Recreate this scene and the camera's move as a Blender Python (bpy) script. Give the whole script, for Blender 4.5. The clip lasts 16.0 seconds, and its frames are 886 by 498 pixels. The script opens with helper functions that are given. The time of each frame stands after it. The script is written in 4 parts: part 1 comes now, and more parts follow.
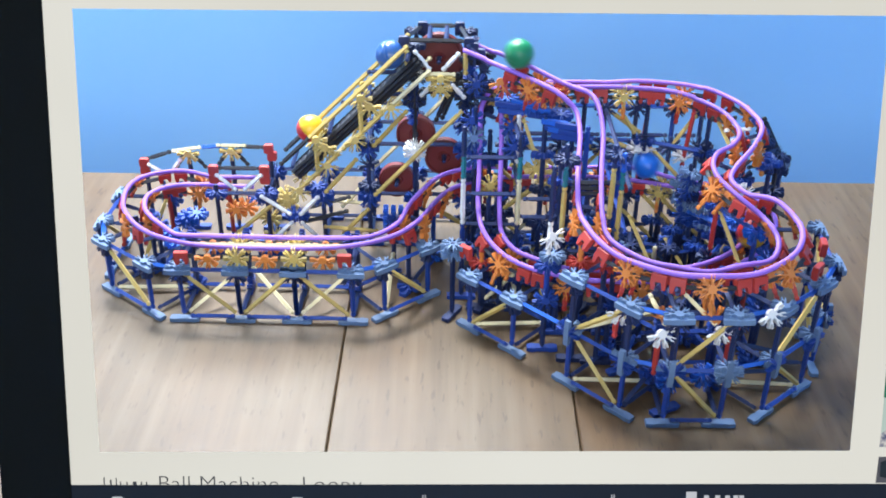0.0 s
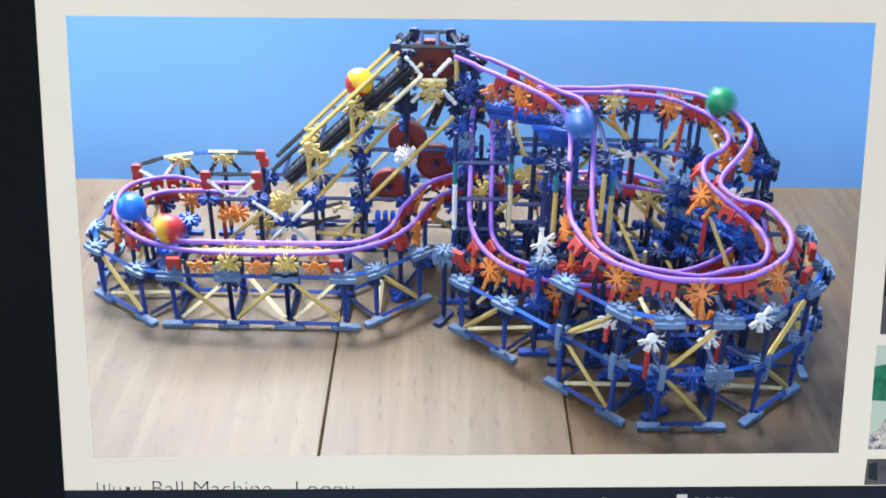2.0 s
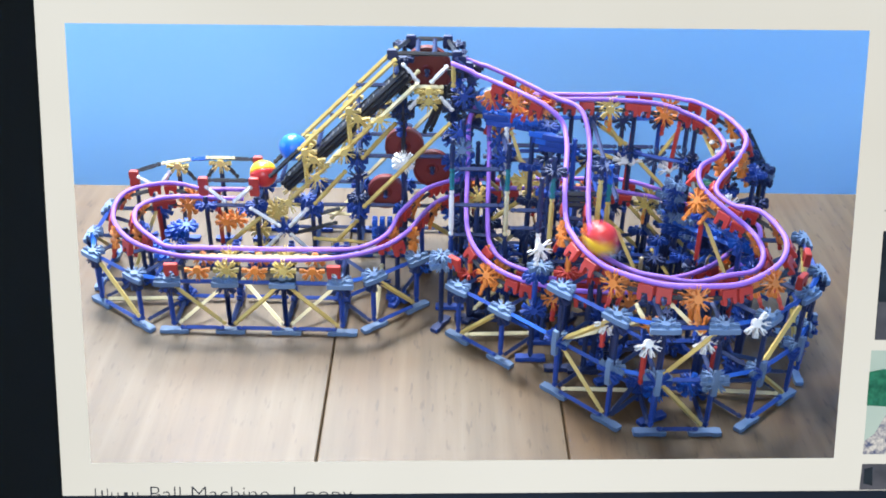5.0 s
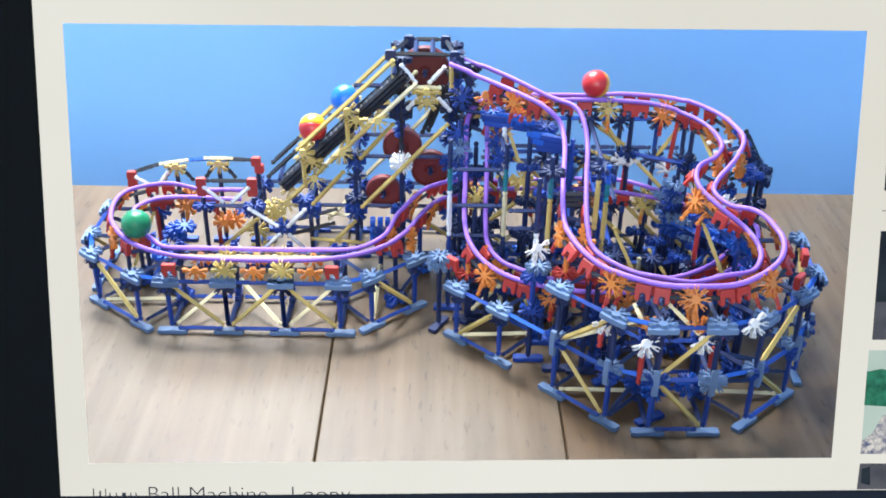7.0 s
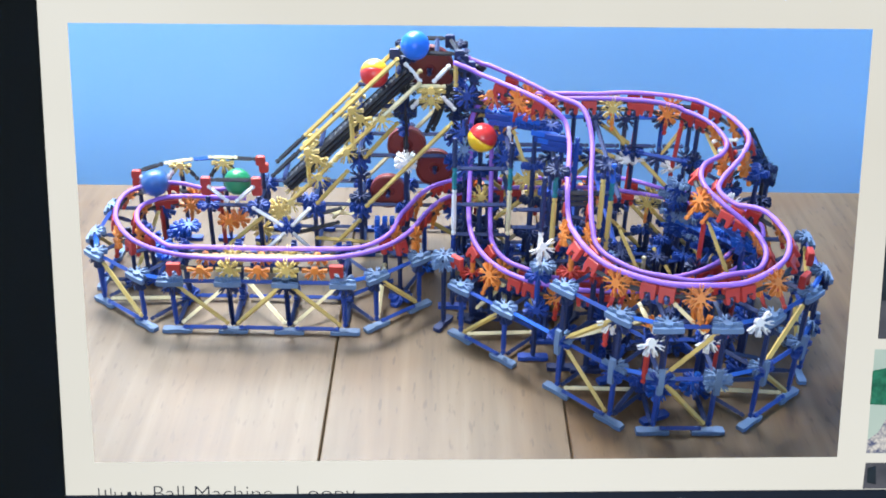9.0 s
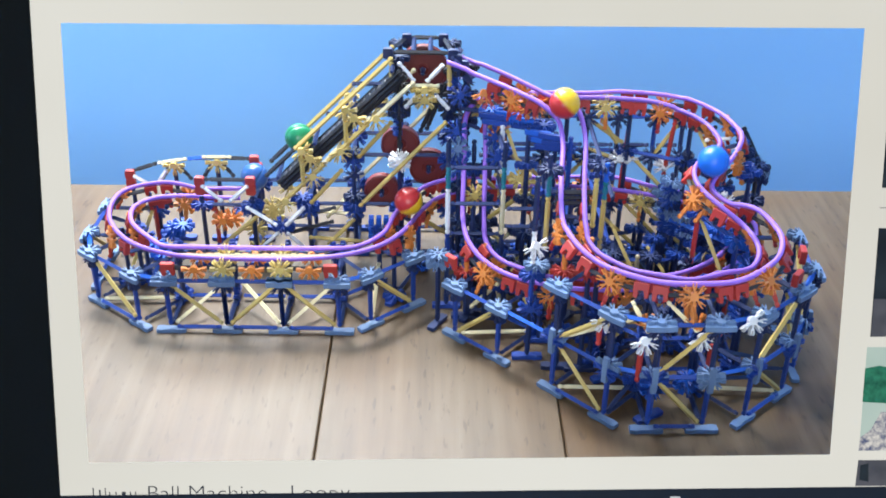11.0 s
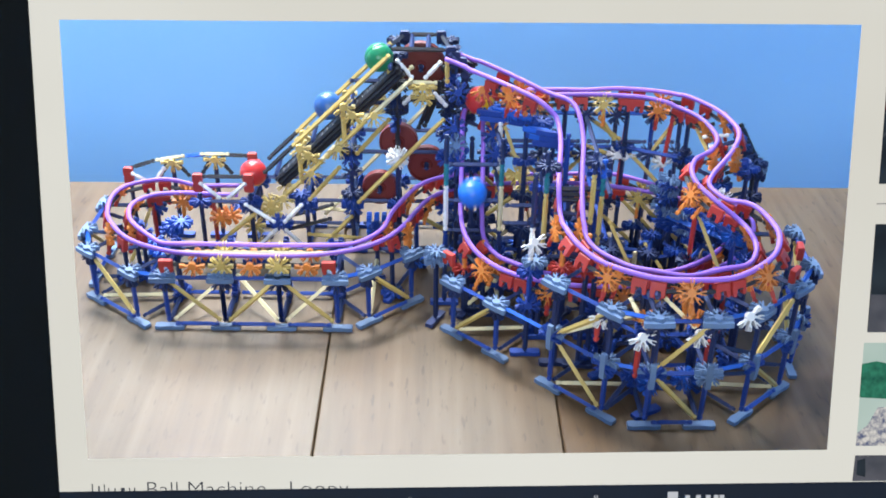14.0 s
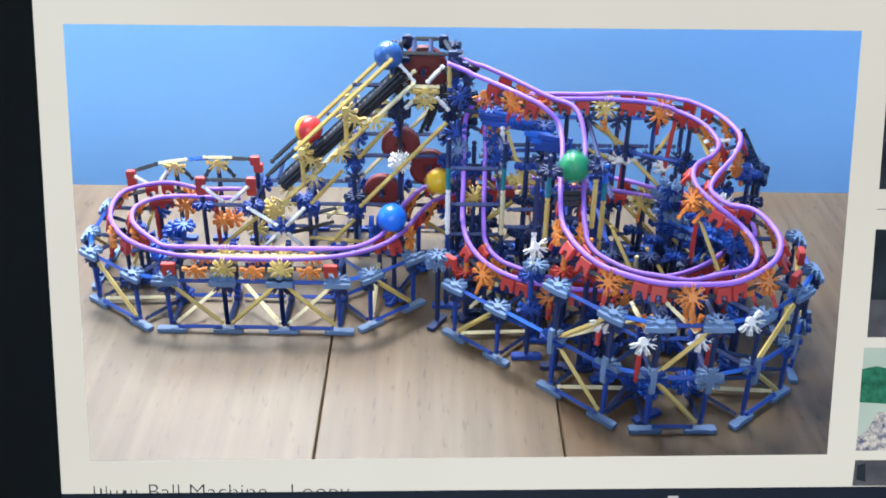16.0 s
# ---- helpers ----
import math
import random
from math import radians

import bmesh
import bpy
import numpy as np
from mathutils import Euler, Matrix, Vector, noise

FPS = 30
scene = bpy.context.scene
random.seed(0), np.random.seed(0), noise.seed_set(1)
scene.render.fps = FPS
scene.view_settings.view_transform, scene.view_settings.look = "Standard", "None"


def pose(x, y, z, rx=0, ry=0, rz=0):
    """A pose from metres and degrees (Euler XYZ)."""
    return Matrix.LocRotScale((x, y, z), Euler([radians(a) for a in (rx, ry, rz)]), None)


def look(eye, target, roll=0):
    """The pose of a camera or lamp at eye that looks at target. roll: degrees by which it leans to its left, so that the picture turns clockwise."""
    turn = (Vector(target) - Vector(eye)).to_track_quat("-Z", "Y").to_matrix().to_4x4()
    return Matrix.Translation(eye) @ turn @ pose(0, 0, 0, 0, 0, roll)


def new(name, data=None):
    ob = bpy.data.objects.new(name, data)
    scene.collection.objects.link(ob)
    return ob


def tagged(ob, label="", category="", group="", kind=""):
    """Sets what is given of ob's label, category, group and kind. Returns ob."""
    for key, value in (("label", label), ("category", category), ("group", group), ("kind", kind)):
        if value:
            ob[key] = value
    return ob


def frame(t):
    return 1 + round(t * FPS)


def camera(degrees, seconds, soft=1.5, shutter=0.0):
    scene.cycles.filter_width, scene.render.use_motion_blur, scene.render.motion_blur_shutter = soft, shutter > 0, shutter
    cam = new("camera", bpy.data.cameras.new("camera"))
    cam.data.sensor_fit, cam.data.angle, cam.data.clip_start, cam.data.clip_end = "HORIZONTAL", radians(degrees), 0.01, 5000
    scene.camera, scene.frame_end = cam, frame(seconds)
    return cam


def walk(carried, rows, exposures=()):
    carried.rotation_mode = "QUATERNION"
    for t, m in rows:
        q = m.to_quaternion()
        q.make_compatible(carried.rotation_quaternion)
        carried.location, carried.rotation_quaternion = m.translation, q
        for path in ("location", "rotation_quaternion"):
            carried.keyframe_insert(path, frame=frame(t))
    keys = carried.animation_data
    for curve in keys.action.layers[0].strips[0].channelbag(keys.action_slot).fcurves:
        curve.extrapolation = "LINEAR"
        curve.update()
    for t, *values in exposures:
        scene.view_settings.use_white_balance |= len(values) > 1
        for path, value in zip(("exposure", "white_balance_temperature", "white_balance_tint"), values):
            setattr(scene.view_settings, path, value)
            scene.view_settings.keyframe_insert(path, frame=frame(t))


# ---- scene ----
cam = camera(46.38, 16.0, soft=1.8, shutter=1.0)
walk(cam, [
    (0.0, look((0.0018, 0.0064, 0.7640), (-0.0061, 0.8586, 0.2408), 0.57)),
    (0.5, look((0.0011, 0.0031, 0.7642), (-0.0036, 0.8564, 0.2430), 0.67)),
    (1.0, look((0.0007, 0.0034, 0.7663), (-0.0022, 0.8562, 0.2440), 0.61)),
    (1.5, look((0.0011, 0.0024, 0.7662), (-0.0012, 0.8564, 0.2460), 0.66)),
    (2.0, look((0.0016, 0.0012, 0.7669), (0.0018, 0.8562, 0.2482), 0.72)),
    (2.5, look((0.0008, 0.0011, 0.7661), (0.0030, 0.8566, 0.2482), 0.66)),
    (3.0, look((0.0009, 0.0010, 0.7667), (0.0014, 0.8570, 0.2497), 0.64)),
    (3.5, look((0.0000, -0.0000, 0.7670), (0.0000, 0.8572, 0.2520), 0.70)),
    (4.0, look((0.0009, -0.0006, 0.7680), (0.0017, 0.8570, 0.2537), 0.75)),
    (6.5, look((0.0010, -0.0043, 0.7698), (0.0077, 0.8538, 0.2564), 0.85)),
    (7.0, look((0.0004, -0.0031, 0.7692), (0.0064, 0.8551, 0.2560), 0.89)),
    (7.5, look((-0.0001, -0.0034, 0.7684), (0.0037, 0.8547, 0.2550), 0.85)),
    (8.0, look((0.0006, -0.0050, 0.7703), (0.0041, 0.8541, 0.2585), 1.01)),
    (8.5, look((0.0008, -0.0037, 0.7687), (0.0028, 0.8556, 0.2572), 0.91)),
    (9.0, look((-0.0001, -0.0024, 0.7692), (0.0019, 0.8551, 0.2549), 0.71)),
    (11.5, look((0.0003, -0.0045, 0.7704), (0.0086, 0.8525, 0.2552), 0.81)),
    (12.0, look((0.0002, -0.0057, 0.7706), (0.0088, 0.8518, 0.2561), 0.82)),
    (12.5, look((-0.0001, -0.0056, 0.7707), (0.0081, 0.8515, 0.2557), 0.76)),
    (13.0, look((0.0001, -0.0053, 0.7701), (0.0088, 0.8526, 0.2563), 0.90)),
    (13.5, look((-0.0010, -0.0051, 0.7709), (0.0091, 0.8517, 0.2554), 0.92)),
    (14.0, look((-0.0003, -0.0057, 0.7702), (0.0096, 0.8501, 0.2531), 0.80)),
    (14.5, look((0.0006, -0.0064, 0.7712), (0.0099, 0.8496, 0.2545), 0.79)),
    (15.0, look((0.0001, -0.0073, 0.7723), (0.0110, 0.8497, 0.2571), 0.87)),
    (15.5, look((-0.0006, -0.0068, 0.7714), (0.0086, 0.8509, 0.2573), 0.90)),
    (16.0, look((0.0009, -0.0081, 0.7724), (0.0081, 0.8494, 0.2580), 0.86)),
], exposures=[(0.0, 0.84), (3.5, 0.93), (9.0, 0.94), (11.4, 0.82), (16.0, 0.81)])

# ---- light ----
world = bpy.data.worlds.new("world")
scene.world = world
world.use_nodes = True
wn = world.node_tree.nodes
sky = wn.new("ShaderNodeTexSky")
sky.sky_type = 'NISHITA'
sky.sun_disc = False
sky.sun_elevation = radians(63.5)
sky.sun_rotation = radians(-25)
world.node_tree.links.new(sky.outputs[0], wn["Background"].inputs[0])
wn["Background"].inputs[1].default_value = 0.145
sun = new("sun", bpy.data.lights.new("sun", "SUN"))
sun.data.energy = 1.2
sun.data.angle = radians(9)
sun.data.color = (1.0, 0.985, 0.965)
sun.matrix_basis = look((-0.21, 0.45, 1.0), (0, 0, 0))


def opening_light(name, w, h, energy, color, eye, target, spread=180):
    """Area lamp for sky light at an opening of the room; spread narrows its beam."""
    lamp = new(name, bpy.data.lights.new(name, "AREA"))
    lamp.data.shape = 'RECTANGLE'
    lamp.data.size, lamp.data.size_y, lamp.data.energy, lamp.data.color = w, h, energy, color
    lamp.data.spread = radians(spread)
    lamp.matrix_basis = look(eye, target)


# added fill lamp, unseen: brightens the left of the back wall
opening_light("window_light", 1.2, 1.1, 8, (0.82, 0.93, 1.0), (-2.46, 1.45, 0.75), (-0.6, 2.3, 0.4))
opening_light("back_window_light", 1.45, 0.85, 47, (0.90, 0.96, 1.0), (-0.40, 2.36, 1.44), (-0.25, 1.0, 0.1))
# added frontal fill from behind the camera, lifts the machine's front faces
opening_light("front_window_light", 1.6, 0.95, 33, (0.92, 0.97, 1.0), (-0.2, -1.96, 1.45), (0.0, 1.2, 0.1))
# added overhead lamp, narrowed so the right side falls darker
opening_light("roof_window_light", 0.78, 0.48, 27, (0.88, 0.95, 1.0), (-0.56, 2.0, 2.12), (-0.22, 1.85, 0.0), 105)


# ---- materials ----
def material(name, rough=0.5, metal=0.0):
    m = bpy.data.materials.new(name)
    m.use_nodes = True
    b = m.node_tree.nodes["Principled BSDF"]
    b.inputs["Roughness"].default_value = rough
    b.inputs["Metallic"].default_value = metal
    return m, m.node_tree.nodes, m.node_tree.links, b


def noise_node(ns, ls, scale, detail=4.0, stretch=None, seed_out=None):
    tc = ns.new("ShaderNodeTexCoord")
    out = tc.outputs["Object"]
    if stretch:
        mp = ns.new("ShaderNodeMapping")
        mp.inputs["Scale"].default_value = stretch
        ls.new(out, mp.inputs[0])
        out = mp.outputs[0]
    if seed_out:
        add = ns.new("ShaderNodeVectorMath")
        ls.new(out, add.inputs[0])
        ls.new(seed_out, add.inputs[1])
        out = add.outputs[0]
    n = ns.new("ShaderNodeTexNoise")
    n.inputs["Scale"].default_value = scale
    n.inputs["Detail"].default_value = detail
    ls.new(out, n.inputs["Vector"])
    return n


def ramp(ns, ls, fac, stops):
    r = ns.new("ShaderNodeValToRGB")
    el = r.color_ramp.elements
    while len(el) < len(stops):
        el.new(0.5)
    for e, (p, c) in zip(el, stops):
        e.position, e.color = p, (*c, 1)
    ls.new(fac, r.inputs[0])
    return r


def plastic(name, col, rough=0.48, vary=0.16):
    """Moulded plastic: slight lot-to-lot shade, handling scuffs."""
    m, ns, ls, b = material(name, rough)
    oi = ns.new("ShaderNodeObjectInfo")
    hi = tuple(min(1, c * (1 + vary) + 0.006) for c in col)
    lo = tuple(c * (1 - vary) for c in col)
    r = ramp(ns, ls, oi.outputs["Random"], [(0, lo), (1, hi)])
    n = noise_node(ns, ls, 55, 3)
    mix = ns.new("ShaderNodeMixRGB")
    mix.blend_type = 'MULTIPLY'
    mix.inputs[0].default_value = 0.25
    ls.new(r.outputs[0], mix.inputs[1])
    r2 = ramp(ns, ls, n.outputs[0], [(0.3, (0.7, 0.7, 0.7)), (0.7, (1, 1, 1))])
    ls.new(r2.outputs[0], mix.inputs[2])
    ls.new(mix.outputs[0], b.inputs["Base Color"])
    rr = ns.new("ShaderNodeMapRange")
    rr.inputs[3].default_value, rr.inputs[4].default_value = rough - 0.1, rough + 0.15
    ls.new(n.outputs[0], rr.inputs[0])
    ls.new(rr.outputs[0], b.inputs["Roughness"])
    return m


BLUE = plastic("blue plastic", (0.006, 0.045, 0.28))
NAVY = plastic("navy plastic", (0.008, 0.022, 0.095))
BRIGHT = plastic("bright blue plastic", (0.008, 0.10, 0.52))
YELLOW = plastic("yellow plastic", (0.60, 0.44, 0.13))
CREAM = plastic("pale yellow plastic", (0.68, 0.60, 0.36))
WHITE = plastic("white plastic", (0.80, 0.80, 0.80), vary=0.06)
RED = plastic("red plastic", (0.44, 0.036, 0.028))
DARKRED = plastic("dark red plastic", (0.15, 0.018, 0.018))
ORANGE = plastic("orange plastic", (0.68, 0.22, 0.04))
GREY = plastic("silver grey plastic", (0.12, 0.20, 0.35))
BLACK = plastic("black plastic", (0.012, 0.013, 0.022))
TEAL = plastic("teal plastic", (0.01, 0.18, 0.22))
PURPLE = plastic("purple tube", (0.26, 0.115, 0.56), 0.55)
BALLS = {"green": plastic("green ball", (0.01, 0.22, 0.09), 0.3, 0.02), "blue": plastic("blue ball", (0.01, 0.16, 0.72), 0.3, 0.02),
         "steel": plastic("steel blue ball", (0.03, 0.11, 0.34), 0.3, 0.02), "yellow": plastic("yellow ball", (0.80, 0.48, 0.02), 0.3, 0.02),
         "red": plastic("red ball", (0.55, 0.03, 0.03), 0.3, 0.02)}


def wood():
    m, ns, ls, b = material("pale wood", 0.36)
    oi = ns.new("ShaderNodeObjectInfo")
    sc = ns.new("ShaderNodeVectorMath")
    sc.operation = 'SCALE'
    cx = ns.new("ShaderNodeCombineXYZ")
    for i in range(3):
        ls.new(oi.outputs["Random"], cx.inputs[i])
    ls.new(cx.outputs[0], sc.inputs[0])
    sc.inputs["Scale"].default_value = 40
    grain = noise_node(ns, ls, 3.0, 6, (22, 1.2, 22), sc.outputs[0])
    blotch = noise_node(ns, ls, 4.5, 3, (1.5, 1, 1), sc.outputs[0])
    r = ramp(ns, ls, grain.outputs[0], [(0.25, (0.084, 0.055, 0.029)), (0.5, (0.116, 0.078, 0.043)), (0.8, (0.152, 0.108, 0.066))])
    r2 = ramp(ns, ls, blotch.outputs[0], [(0.3, (0.86, 0.64, 0.36)), (0.58, (1, 1, 1))])
    mix = ns.new("ShaderNodeMixRGB")
    mix.blend_type = 'MULTIPLY'
    mix.inputs[0].default_value = 0.9
    ls.new(r.outputs[0], mix.inputs[1])
    ls.new(r2.outputs[0], mix.inputs[2])
    fleck = noise_node(ns, ls, 14.0, 3, (11, 2.4, 11), sc.outputs[0])
    r3 = ramp(ns, ls, fleck.outputs[0], [(0.30, (0.35, 0.30, 0.25)), (0.40, (1, 1, 1))])
    mix2 = ns.new("ShaderNodeMixRGB")
    mix2.blend_type = 'MULTIPLY'
    mix2.inputs[0].default_value = 0.5
    ls.new(mix.outputs[0], mix2.inputs[1])
    ls.new(r3.outputs[0], mix2.inputs[2])
    ls.new(mix2.outputs[0], b.inputs["Base Color"])
    rr = ns.new("ShaderNodeMapRange")
    rr.inputs[3].default_value, rr.inputs[4].default_value = 0.44, 0.60
    ls.new(blotch.outputs[0], rr.inputs[0])
    ls.new(rr.outputs[0], b.inputs["Roughness"])
    bump = ns.new("ShaderNodeBump")
    bump.inputs["Strength"].default_value = 0.18
    bump.inputs["Distance"].default_value = 0.002
    ls.new(grain.outputs[0], bump.inputs["Height"])
    ls.new(bump.outputs[0], b.inputs["Normal"])
    return m


def paint(name, c1, c2, scale=1.2, rough=0.7):
    m, ns, ls, b = material(name, rough)
    n = noise_node(ns, ls, scale, 5)
    r = ramp(ns, ls, n.outputs[0], [(0.3, c1), (0.7, c2)])
    ls.new(r.outputs[0], b.inputs["Base Color"])
    f = noise_node(ns, ls, 180, 2)
    bump = ns.new("ShaderNodeBump")
    bump.inputs["Strength"].default_value = 0.08
    bump.inputs["Distance"].default_value = 0.001
    ls.new(f.outputs[0], bump.inputs["Height"])
    ls.new(bump.outputs[0], b.inputs["Normal"])
    return m


def lit(name, c1, c2, strength=1.0, scale=6.0, level=0.5):
    """A lit part of a display."""
    m, ns, ls, b = material(name, 0.6)
    b.inputs["Base Color"].default_value = (0.01, 0.01, 0.01, 1)
    b.inputs["Specular IOR Level"].default_value = 0.0
    n = noise_node(ns, ls, scale, 4)
    r = ramp(ns, ls, n.outputs[0], [(0.35, c1), (0.65, c2)])
    ls.new(r.outputs[0], b.inputs["Emission Color"])
    b.inputs["Emission Strength"].default_value = strength * level
    return m


WOOD = wood()
WALL = paint("blue wall paint", (0.25, 0.53, 0.90), (0.29, 0.57, 0.92))
CEILING = paint("white ceiling paint", (0.74, 0.74, 0.73), (0.80, 0.80, 0.79))
DARKFLOOR = paint("brown floor", (0.20, 0.13, 0.08), (0.26, 0.17, 0.10), 3)
BEZEL, _n, _l, _b = material("black bezel", 0.6)
_b.inputs["Base Color"].default_value = (0.006, 0.007, 0.007, 1)
_b.inputs["Specular IOR Level"].default_value = 0.02
PAGE = lit("lit page", (0.75, 0.73, 0.65), (0.85, 0.84, 0.77), 1.0, 1.6)
TASKBAR = lit("lit taskbar", (0.005, 0.009, 0.018), (0.010, 0.016, 0.030), 1.0, 2)
INK = lit("dark text", (0.035, 0.04, 0.055), (0.045, 0.05, 0.065))
WHITETEXT = lit("white text", (0.5, 0.52, 0.56), (0.6, 0.62, 0.66))
PIC_DARK = lit("dark thumbnail", (0.008, 0.012, 0.018), (0.02, 0.03, 0.04), 1, 30)
PIC_GREY = lit("grey thumbnail", (0.06, 0.065, 0.08), (0.11, 0.11, 0.13), 1, 40)
PIC_SKY = lit("pale thumbnail", (0.45, 0.58, 0.52), (0.55, 0.66, 0.6), 1, 10)
PIC_GREEN = lit("green thumbnail", (0.01, 0.10, 0.06), (0.03, 0.22, 0.13), 1, 160)
PIC_TOWN = lit("town thumbnail", (0.10, 0.12, 0.22), (0.75, 0.72, 0.66), 1, 240)
PIC_RED = lit("red thumbnail", (0.12, 0.02, 0.015), (0.3, 0.06, 0.04), 1, 60)


# ---- mesh helpers ----
def mesh_of(bm, name, mat, smooth=False):
    me = bpy.data.meshes.new(name)
    bmesh.ops.recalc_face_normals(bm, faces=bm.faces)
    bm.to_mesh(me)
    bm.free()
    me.materials.append(mat)
    if smooth:
        me.polygons.foreach_set("use_smooth", [True] * len(me.polygons))
    return me


def box(bm, x0, x1, y0, y1, z0, z1, m=None):
    r = bmesh.ops.create_cube(bm, size=1)
    t = Matrix.Translation(((x0 + x1) / 2, (y0 + y1) / 2, (z0 + z1) / 2)) @ Matrix.Diagonal((x1 - x0, y1 - y0, z1 - z0, 1))
    bmesh.ops.transform(bm, matrix=(m @ t if m else t), verts=r["verts"])
    return r["verts"]


def part(name, data, material=None, parent=None, label="", at=None):
    """Links a bmesh or a mesh as one object under a thing or a part."""
    if isinstance(data, bmesh.types.BMesh):
        data = mesh_of(data, name, material)
    ob = new(name, data)
    ob.parent = parent
    if at is not None:
        ob.matrix_basis = at
    return tagged(ob, label)


def bar_pts(name, pts, mat, thick, parent, label=""):
    """A flat slab with the given outline, standing up by thick."""
    bm = bmesh.new()
    lo = [bm.verts.new((x, y, 0)) for x, y in pts]
    hi = [bm.verts.new((x, y, thick)) for x, y in pts]
    n = len(pts)
    bm.faces.new(lo[::-1])
    bm.faces.new(hi)
    for i in range(n):
        bm.faces.new((lo[i], lo[(i + 1) % n], hi[(i + 1) % n], hi[i]))
    return part(name, bm, mat, parent, label)


# ---- the room ----
def plank_mesh(w, l, t):
    bm = bmesh.new()
    box(bm, -w / 2, w / 2, -l / 2, l / 2, -t, 0)
    bmesh.ops.bevel(bm, geom=[e for e in bm.edges], offset=0.0015, segments=1, affect='EDGES')
    return mesh_of(bm, "plank", WOOD)


def build_table():
    table = tagged(new("table"), "pale brown wooden table with wide boards and dark seams", "table")
    table.location = (0, 0.885, 0)
    mid, side = plank_mesh(0.2725, 1.17, 0.03), plank_mesh(0.9985, 1.17, 0.03)
    for x, me in ((0.008, mid), (-0.629, side), (0.645, side)):
        part("board", me, None, table, at=pose(x, 0.0, 0))
    for sx in (-1.05, 1.05):
        for sy in (-0.45, 0.45):
            bm = bmesh.new()
            box(bm, -0.035, 0.035, -0.035, 0.035, -0.72, -0.0295)
            part("leg", bm, WOOD, table, at=pose(sx, sy, 0))


def wall_with_opening(name, label, pieces):
    """pieces: the boxes round an opening that make up one wall or ceiling."""
    wall = tagged(new(name), label, "ceiling" if name == "ceiling" else "wall", kind="structure")
    for p in pieces:
        bm = bmesh.new()
        box(bm, *p)
        part("wall_part", bm, CEILING if name == "ceiling" else WALL, wall)


def build_room():
    n, s, w, e, lo, hi = 2.3, -2.0, -2.5, 1.9, -0.72, 2.1
    wall_with_opening("wall_north", "unseen light blue wall added to block sky light from the right behind the table, with a high window opening",
                      [(w, e, n, n + 0.1, lo, 1.0), (w, -1.15, n, n + 0.1, 1.0, hi), (0.35, e, n, n + 0.1, 1.0, hi), (-1.15, 0.35, n, n + 0.1, 1.9, hi)])
    # unseen side wall, added to hold the left fill lamp and keep sky out
    wall_with_opening("wall_west", "unseen added light blue side wall with an opening for the fill lamp",
                      [(w - 0.1, w, s, 0.8, lo, hi), (w - 0.1, w, 2.1, n, lo, hi), (w - 0.1, w, 0.8, 2.1, lo, 0.15), (w - 0.1, w, 0.8, 2.1, 1.35, hi)])
    # unseen ceiling, added to block the sky; its hole limits the sun's pool
    wall_with_opening("ceiling", "unseen added white ceiling with an opening that shapes the light pool",
                      [(w, -0.96, s, n, hi, hi + 0.08), (-0.16, e, s, n, hi, hi + 0.08), (-0.96, -0.16, s, 1.72, hi, hi + 0.08), (-0.96, -0.16, 2.27, n, hi, hi + 0.08)])
    # unseen wall behind the camera, added to cut sky light around the fill
    wall_with_opening("wall_south", "unseen added light blue wall with a wide opening for the front fill lamp",
                      [(w, e, s - 0.1, s, lo, 0.95), (w, -1.0, s - 0.1, s, 0.95, hi), (0.6, e, s - 0.1, s, 0.95, hi), (-1.0, 0.6, s - 0.1, s, 1.95, hi)])
    # unseen wall on the right, added to block sky light on that side
    bm = bmesh.new()
    box(bm, e, e + 0.1, s, n, lo, hi)
    tagged(part("wall_east", bm, WALL), "unseen light blue wall added to block sky light from the right", "wall", kind="structure")
    bm = bmesh.new()
    box(bm, w - 0.1, e + 0.1, s - 0.1, n + 0.1, lo - 0.05, lo)
    tagged(part("floor", bm, DARKFLOOR), "plain brown floor under the table", "floor", kind="structure")


build_table()
build_room()


